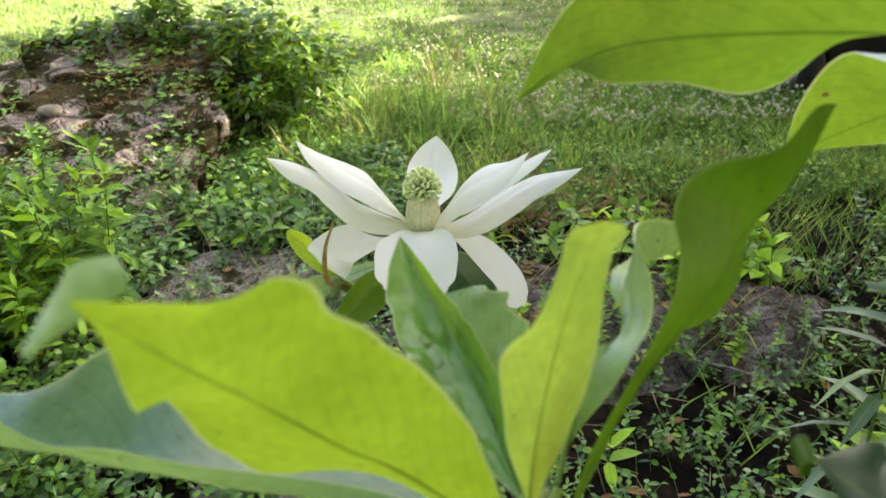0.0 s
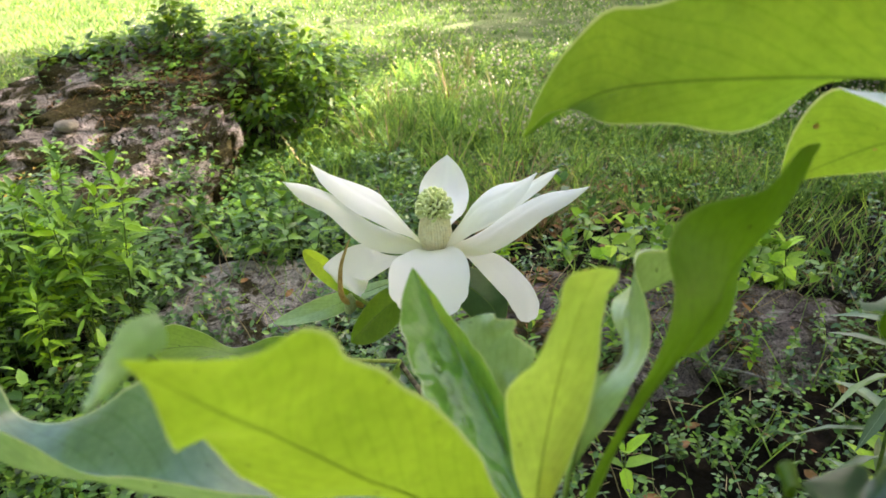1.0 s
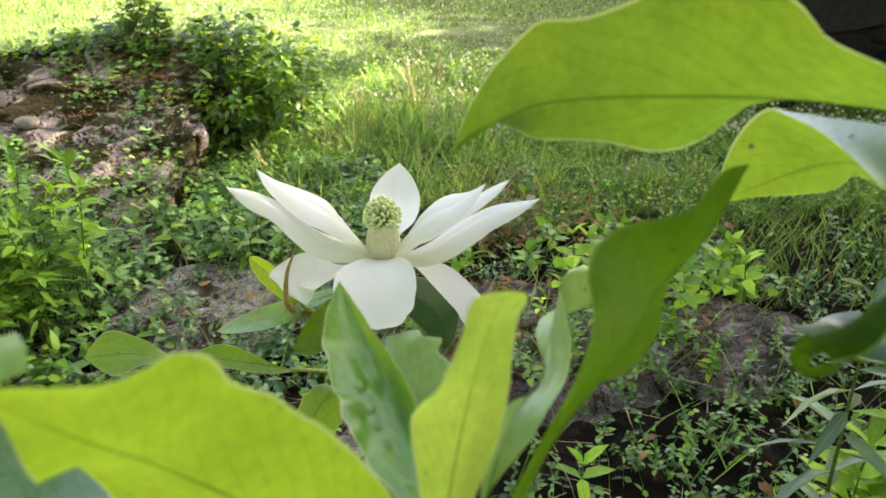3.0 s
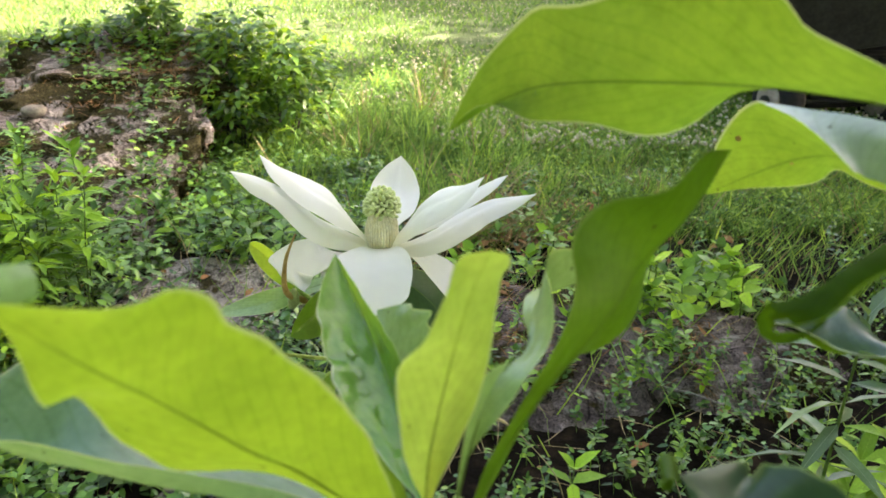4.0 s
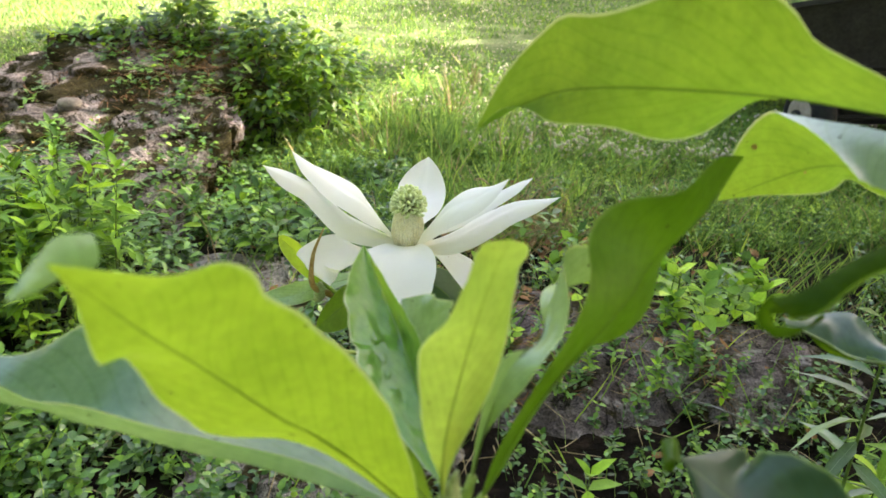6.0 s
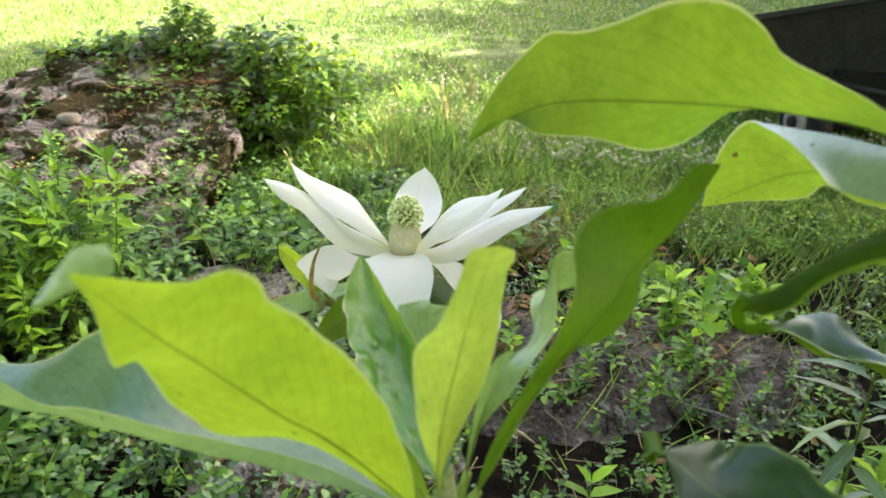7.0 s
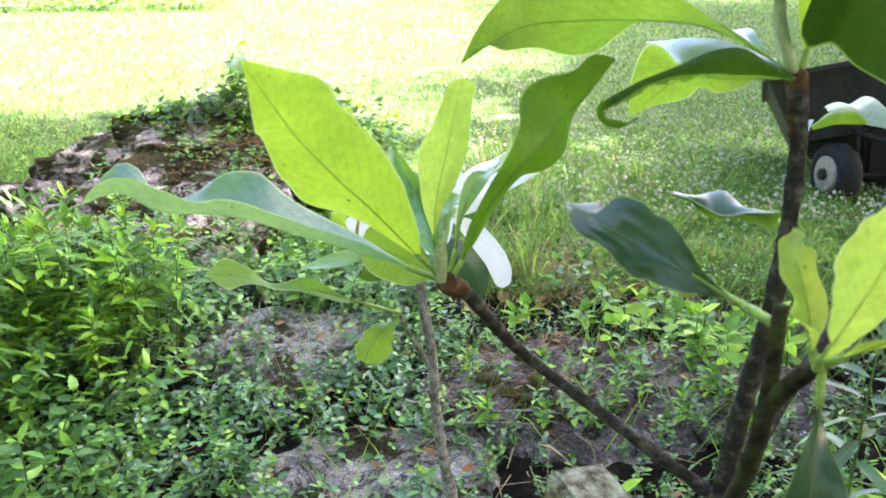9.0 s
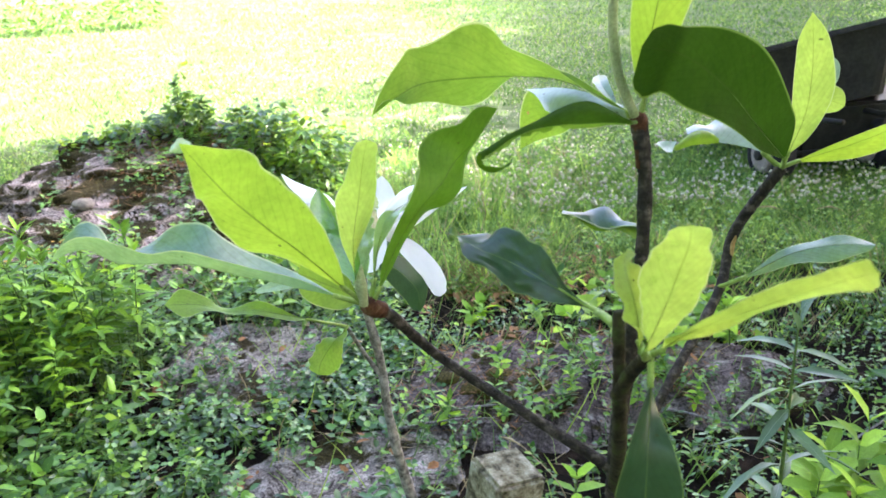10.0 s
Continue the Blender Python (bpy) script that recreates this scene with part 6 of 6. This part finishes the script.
# pebble on the outcrop, fallen leaves, twigs and dry stalks
bm = bmesh.new()
bmesh.ops.create_icosphere(bm, subdivisions=3, radius=1.0)
zp = top_z(-1.78, 3.95)[0]
for v in bm.verts:
    c = v.co * (1 + 0.15 * noise.noise(v.co * 1.7))
    v.co = Vector((-1.78 + c.x * 0.06, 3.95 + c.y * 0.045, zp + 0.075 + c.z * 0.03))
me = bpy.data.meshes.new("pebble")
bm.to_mesh(me)
bm.free()
me.polygons.foreach_set("use_smooth", [True] * len(me.polygons))
me.materials.append(plain("pale_stone", [(0.3, (0.2, 0.17, 0.15)), (0.7, (0.34, 0.3, 0.26))], 30.0, 0.85, 0.3, 0.003))
tagged(new("pebble", me), "loose pale stone lying on the outcrop", "stone")
fallen = Bulk()
for x, y, l in ((0.073, 1.76, 0.05), (-0.92, 2.31, 0.06), (-0.36, 2.1, 0.06), (0.33, 3.2, 0.08), (0.38, 3.25, 0.07), (0.3, 3.3, 0.08), (0.42, 3.15, 0.06), (0.27, 3.15, 0.07), (0.62, 2.28, 0.05), (0.5, 1.5, 0.05)) + tuple((R.uniform(-1.2, 1.2), R.uniform(1.5, 3.5), R.uniform(0.02, 0.045)) for _ in range(130)) + tuple((R.gauss(0.58, 0.32), R.gauss(3.1, 0.24), R.uniform(0.025, 0.06)) for _ in range(300)):
    a, b_ = unit()
    fallen.add((x, y, top_z(x, y)[0] + R.uniform(0.01, 0.05)), (a, b_, R.uniform(-0.1, 0.5)), (R.uniform(-0.5, 0.5), R.uniform(-0.5, 0.5), 1), l, l * 0.55, R.uniform(-0.4, 0.4))
tagged(fallen.build("fallen_leaves", MAT_DEAD), "scattered orange-brown dead leaves on the ground", "dead leaves", kind="stuff")
for x, y, ang, l in ((-0.05, 1.95, 0.15, 0.3), (0.1, 2.0, 0.1, 0.22), (-0.5, 2.35, 0.8, 0.3), (0.7, 2.0, -0.5, 0.25), (-0.2, 2.25, 0.3, 0.35), (1.2, 1.75, 0.6, 0.5)):
    z = max(top_z(x + math.cos(ang) * l * q, y + math.sin(ang) * l * q)[0] for q in (0, 0.5, 1)) + 0.012
    tagged(tube("fallen_twig", [(x, y, z), (x + math.cos(ang) * l * 0.5, y + math.sin(ang) * l * 0.5, z + 0.01), (x + math.cos(ang) * l, y + math.sin(ang) * l, z)], (0.004, 0.0035, 0.002), MAT_BARK_GREY, None, rings=10, sides=6, knob=0.1), "thin grey twig lying on the ground", "twig", "fallen twigs")
for x, y, dx, dy, h in ((0.42, 1.55, -0.12, 0.1, 0.16), (0.33, 2.9, -0.12, 0.05, 0.3), (-0.3, 2.3, 0.08, 0.0, 0.2), (-0.75, 2.75, -0.14, 0.0, 0.28), (-0.55, 2.2, -0.06, 0.02, 0.2), (-0.4, 1.85, 0.05, 0.02, 0.18), (1.9, 3.0, -0.2, 0.0, 0.3), (1.75, 3.1, -0.25, 0.0, 0.28)):
    z = top_z(x, y)[0]
    root = tagged(new("dry_stalk"), "dead straw-coloured grass stalk with a seed head", "dry grass", "dry stalks")
    tip = (x + dx, y + dy, z + h)
    tube("stem", [(x, y, z), (x + dx * 0.3, y + dy * 0.3, z + h * 0.6), tip], (0.0016, 0.0013, 0.0008), MAT_STRAW, root, rings=8, sides=5)
    tube("seed_head", [tip, (x + dx * 1.25, y + dy * 1.25, z + h * 1.05), (x + dx * 1.5, y + dy * 1.5, z + h * 1.02)], (0.001, 0.004, 0.0008), MAT_STRAW, root, rings=8, sides=6, knob=0.3)

# ---- the stake ----
MAT_STAKE = plain("weathered_timber", [(0.36, (0.07, 0.06, 0.04)), (0.48, (0.26, 0.23, 0.16)), (0.64, (0.5, 0.47, 0.38))], 110.0, 0.9, 0.9, 0.003)
stake = tagged(new("wooden_stake"), "square weathered wooden stake beside the young tree", "stake")
bm = bmesh.new()
bmesh.ops.create_cube(bm, size=1.0)
for v in bm.verts:
    v.co = Vector((v.co.x * 0.041, v.co.y * 0.041, v.co.z * 1.15))
bmesh.ops.bevel(bm, geom=bm.edges[:], offset=0.003, segments=2, affect='EDGES')
post = part("post", bm, MAT_STAKE, stake, "grey-brown weathered timber", smooth=False)
stake.matrix_world = pose(0.0795, 0.26, 0.5175, 0, 8.9, 0) @ pose(0, 0, 0, 2.5, 0, 0) @ pose(0, 0, 0, 0, 0, 28.3)

# ---- the garden cart ----
MAT_POLY = plain("black_poly", [(0.3, (0.03, 0.026, 0.025)), (0.7, (0.055, 0.048, 0.046))], 8.0, 0.5, 0.15, 0.002)
MAT_TYRE = plain("tyre_rubber", [(0.3, (0.012, 0.012, 0.013)), (0.7, (0.025, 0.025, 0.027))], 30.0, 0.75, 0.3, 0.002)
MAT_RIM = plain("pale_rim", [(0.3, (0.24, 0.2, 0.18)), (0.7, (0.38, 0.33, 0.3))], 20.0, 0.5, 0.1, 0.001)
MAT_STEEL = plain("black_steel", [(0.3, (0.012, 0.012, 0.012)), (0.7, (0.03, 0.028, 0.026))], 20.0, 0.5, 0.1, 0.001)
cart = tagged(new("garden_cart"), "black plastic two-wheeled garden cart standing on the lawn", "cart")
CART = pose(2.315, 4.82, 0.0, 0, 0, 12) @ Matrix.Scale(1.1, 4)


def tub():
    bm = bmesh.new()
    rings = []
    for (hx, hy, z) in ((0.40, 0.5, 0.0), (0.50, 0.66, 0.344), (0.53, 0.69, 0.344), (0.53, 0.69, 0.369), (0.49, 0.65, 0.369), (0.39, 0.49, 0.02)):
        ring = []
        for sx, sy in ((-1, -1), (1, -1), (1, 1), (-1, 1)):
            for k in range(4):
                a = math.atan2(sy, sx) - math.pi / 4 + k * math.pi / 6
                ring.append(bm.verts.new((sx * (hx - 0.07) + 0.07 * math.cos(a), sy * (hy - 0.07) + 0.07 * math.sin(a), z)))
        rings.append(ring)
    for a, b in zip(rings, rings[1:]):
        for i in range(16):
            bm.faces.new((a[i], a[(i + 1) % 16], b[(i + 1) % 16], b[i]))
    bm.faces.new(rings[0][::-1])
    bm.faces.new(rings[-1])
    return bm


def lathe(profile, sides=32):
    """A body of revolution about the x axis from (x, radius) pairs."""
    bm = bmesh.new()
    rows = [[bm.verts.new((x, r * math.cos(2 * math.pi * i / sides), r * math.sin(2 * math.pi * i / sides))) for i in range(sides)] for x, r in profile]
    for a, b in zip(rows, rows[1:]):
        for i in range(sides):
            bm.faces.new((a[i], a[(i + 1) % sides], b[(i + 1) % sides], b[i]))
    bm.faces.new(rows[0][::-1])
    bm.faces.new(rows[-1])
    return bm


body = part("tub", tub(), MAT_POLY, cart, "dark grey plastic tub", smooth=False)
body.matrix_local = CART.inverted() @ pose(2.460, 5.372, 0.291, -14.0, -14.2, -13.8) @ Matrix.Scale(1.1, 4)
for sx in (-0.22, 0.42):
    wheel = part("wheel", lathe([(-0.055, 0.1), (-0.065, 0.12), (-0.06, 0.145), (-0.035, 0.162), (0.035, 0.162), (0.06, 0.145), (0.065, 0.12), (0.055, 0.1)]), MAT_TYRE, cart, "black rubber tyre")
    wheel.location = (sx, 0.0, 0.16)
    rim = part("rim", lathe([(-0.07, 0.02), (-0.068, 0.05), (-0.072, 0.085), (-0.064, 0.097), (0.05, 0.097)]), MAT_RIM, wheel, "pale grey rim")
    hub = part("hub", lathe([(-0.09, 0.018), (-0.09, 0.03), (-0.03, 0.032)], 16), MAT_STEEL, wheel)
tube("axle", [(-0.22, 0, 0.15), (0.1, 0, 0.15), (0.42, 0, 0.15)], (0.014, 0.014), MAT_STEEL, cart, rings=4)
for sx in (-0.1, 0.3):
    tube("frame_bar", [(sx, -0.4, 0.40), (sx, 0.0, 0.37), (sx, 0.6, 0.40)], (0.016, 0.016), MAT_STEEL, cart, rings=6)
    tube("strut", [(sx, 0.0, 0.15), (sx, 0.02, 0.28), (sx, 0.04, 0.42)], (0.014, 0.014), MAT_STEEL, cart, rings=4)
# tapered black block added to fill the dark shade below the tub
bm = bmesh.new()
bmesh.ops.create_cube(bm, size=1.0)
for v in bm.verts:
    c = v.co
    v.co = Vector((0.34 + c.x * (0.9 if c.z > 0 else 0.75), 0.32 + c.y * (0.75 if c.z > 0 else 0.6), 0.26 + c.z * 0.32))
bmesh.ops.bevel(bm, geom=bm.edges[:], offset=0.02, segments=2, affect='EDGES')
part("underbody_shade", bm, MAT_STEEL, cart, "black block added for the deep shade under the tub", smooth=False)
cart.matrix_world = CART


# ---- trees added outside the view to shade the near ground and close off low sky ----
MAT_CROWN = leaf_material("tree_leaf", (0.05, 0.11, 0.02), (0.2, 0.34, 0.03), (0.06, 0.12, 0.02), (0.06, 0.12, 0.02), 0.4, 0.45, 0.3, veins=False)


def shade_tree(x, y, h, r, count, seed, low=0.35):
    rr = random.Random(seed)
    root = tagged(new("shade_tree"), "unseen leafy tree added to block sun and low sky", "tree", "trees beside the lawn")
    tube("trunk", [(x, y, -0.1), (x + 0.1, y, h * 0.4), (x, y + 0.1, h * 0.85)], (0.24, 0.17, 0.05), MAT_BARK, root, rings=16, knob=0.04, seed=seed)
    b = Bulk()
    for k in range(16):
        a, q = rr.uniform(0, 6.28), rr.random() ** 0.5
        c = Vector((x + math.cos(a) * r * q, y + math.sin(a) * r * q, h * rr.uniform(low, 0.95)))
        tube("limb", [(x, y, c.z * 0.7), ((x + c.x) / 2, (y + c.y) / 2, c.z * 0.9), c], (0.08, 0.05, 0.02), MAT_BARK, root, rings=8, sides=6)
        for _ in range(count // 16):
            d = Vector((rr.gauss(0, 1), rr.gauss(0, 1), rr.gauss(0, 0.6))) * r * 0.27
            b.add(c + d, (rr.uniform(-1, 1), rr.uniform(-1, 1), rr.uniform(-0.6, 0.3)), (rr.uniform(-0.6, 0.6), rr.uniform(-0.6, 0.6), 1), rr.uniform(0.16, 0.3), rr.uniform(0.12, 0.22))
    b.build("crown", MAT_CROWN, root, template=DIAMONDS)


for i, (x, y, h, r) in enumerate(((6.0, 3.7, 8.5, 2.4), (8.8, 4.0, 8.5, 2.8), (11.8, 4.0, 9.0, 2.8), (6.6, 2.4, 8.5, 2.8), (10.8, 2.4, 9.0, 3.0), (8.8, -0.4, 9.0, 3.0), (12.8, 0.0, 9.5, 3.2), (6.5, -3.0, 9.0, 3.0),
                                  (13.0, 12.4, 7.0, 2.4), (13.0, 14.9, 7.0, 2.4), (13.2, 17.8, 7.2, 2.5), (15.0, 12.6, 8.0, 2.8), (9.5, 10.6, 5.6, 2.1), (10.0, 13.0, 5.0, 1.9), (15.8, 16.2, 9.0, 3.0), (15.5, 8.5, 9.5, 3.0), (15.0, 21.5, 9.0, 3.0), (14.5, 25.0, 9.5, 3.2), (18.5, 25.5, 10.0, 3.4), (16.0, 29.5, 10.0, 3.4), (-3.0, -6.5, 9.0, 3.4), (1.5, -7.5, 9.5, 3.4), (-7.5, -4.0, 9.0, 3.4), (-10.0, 0.5, 9.0, 3.2), (-6.5, -8.0, 9.5, 3.4), (5.0, -7.0, 9.0, 3.2), (-8.2, 3.8, 8.5, 2.8), (-11.0, 6.5, 9.0, 3.0), (-6.8, 0.6, 8.0, 2.4), (-1.0, -4.6, 8.5, 2.6))):
    shade_tree(x, y, h, r, 6000, 50 + i)
# high crown added only to drop shade on the lawn's left edge
shade_tree(9.2, 9.5, 9.2, 1.4, 5000, 90, 0.85)

# flower bed at the far side of the lawn
bush("border_shrub", [(-9.5, 17.5, 0.0, 1.2, 0.8, 700), (-8.0, 18.2, 0.0, 1.1, 0.7, 600), (-6.6, 18.8, 0.0, 1.0, 0.6, 500), (-11.5, 17.0, 0.0, 1.3, 0.9, 600)], 0.14, "loose light green border planting across the lawn", "shrub", MAT_WEED, MAT_STALK)

# small upright seedlings on and beside the dark slab
for i in range(22):
    x, y = R.uniform(0.3, 1.15), R.uniform(1.6, 2.1)
    weed(x, y, R.uniform(0.05, 0.11), R.uniform(0.022, 0.034), R.uniform(0.012, 0.017), R.randint(4, 6), MAT_WEED if R.random() < 0.7 else MAT_SPROUT, "tiny upright green seedling on the dark slab", "tiny seedlings", (R.uniform(-0.15, 0.15), R.uniform(-0.15, 0.15)), 0.15, stem_r=0.0015)

# ochre dead fern low on the outcrop
ochre = Bulk()
for _ in range(170):
    x, y = R.gauss(-1.95, 0.1), R.gauss(3.55, 0.08)
    a, b_ = unit()
    ochre.add((x, y, top_z(x, y)[0] + R.uniform(0.0, 0.05)), (a, b_, R.uniform(0.0, 0.6)), (R.uniform(-0.5, 0.5), R.uniform(-0.5, 0.5), 1), R.uniform(0.02, 0.05), R.uniform(0.012, 0.02), R.uniform(0, 0.4))
tagged(ochre.build("dead_fern", plain("ochre_fern", [(0.3, (0.3, 0.17, 0.03)), (0.7, (0.5, 0.33, 0.08))], 40.0, 0.8, 0.2, 0.001)), "patch of ochre dead fern on the rock", "fern", kind="stuff")
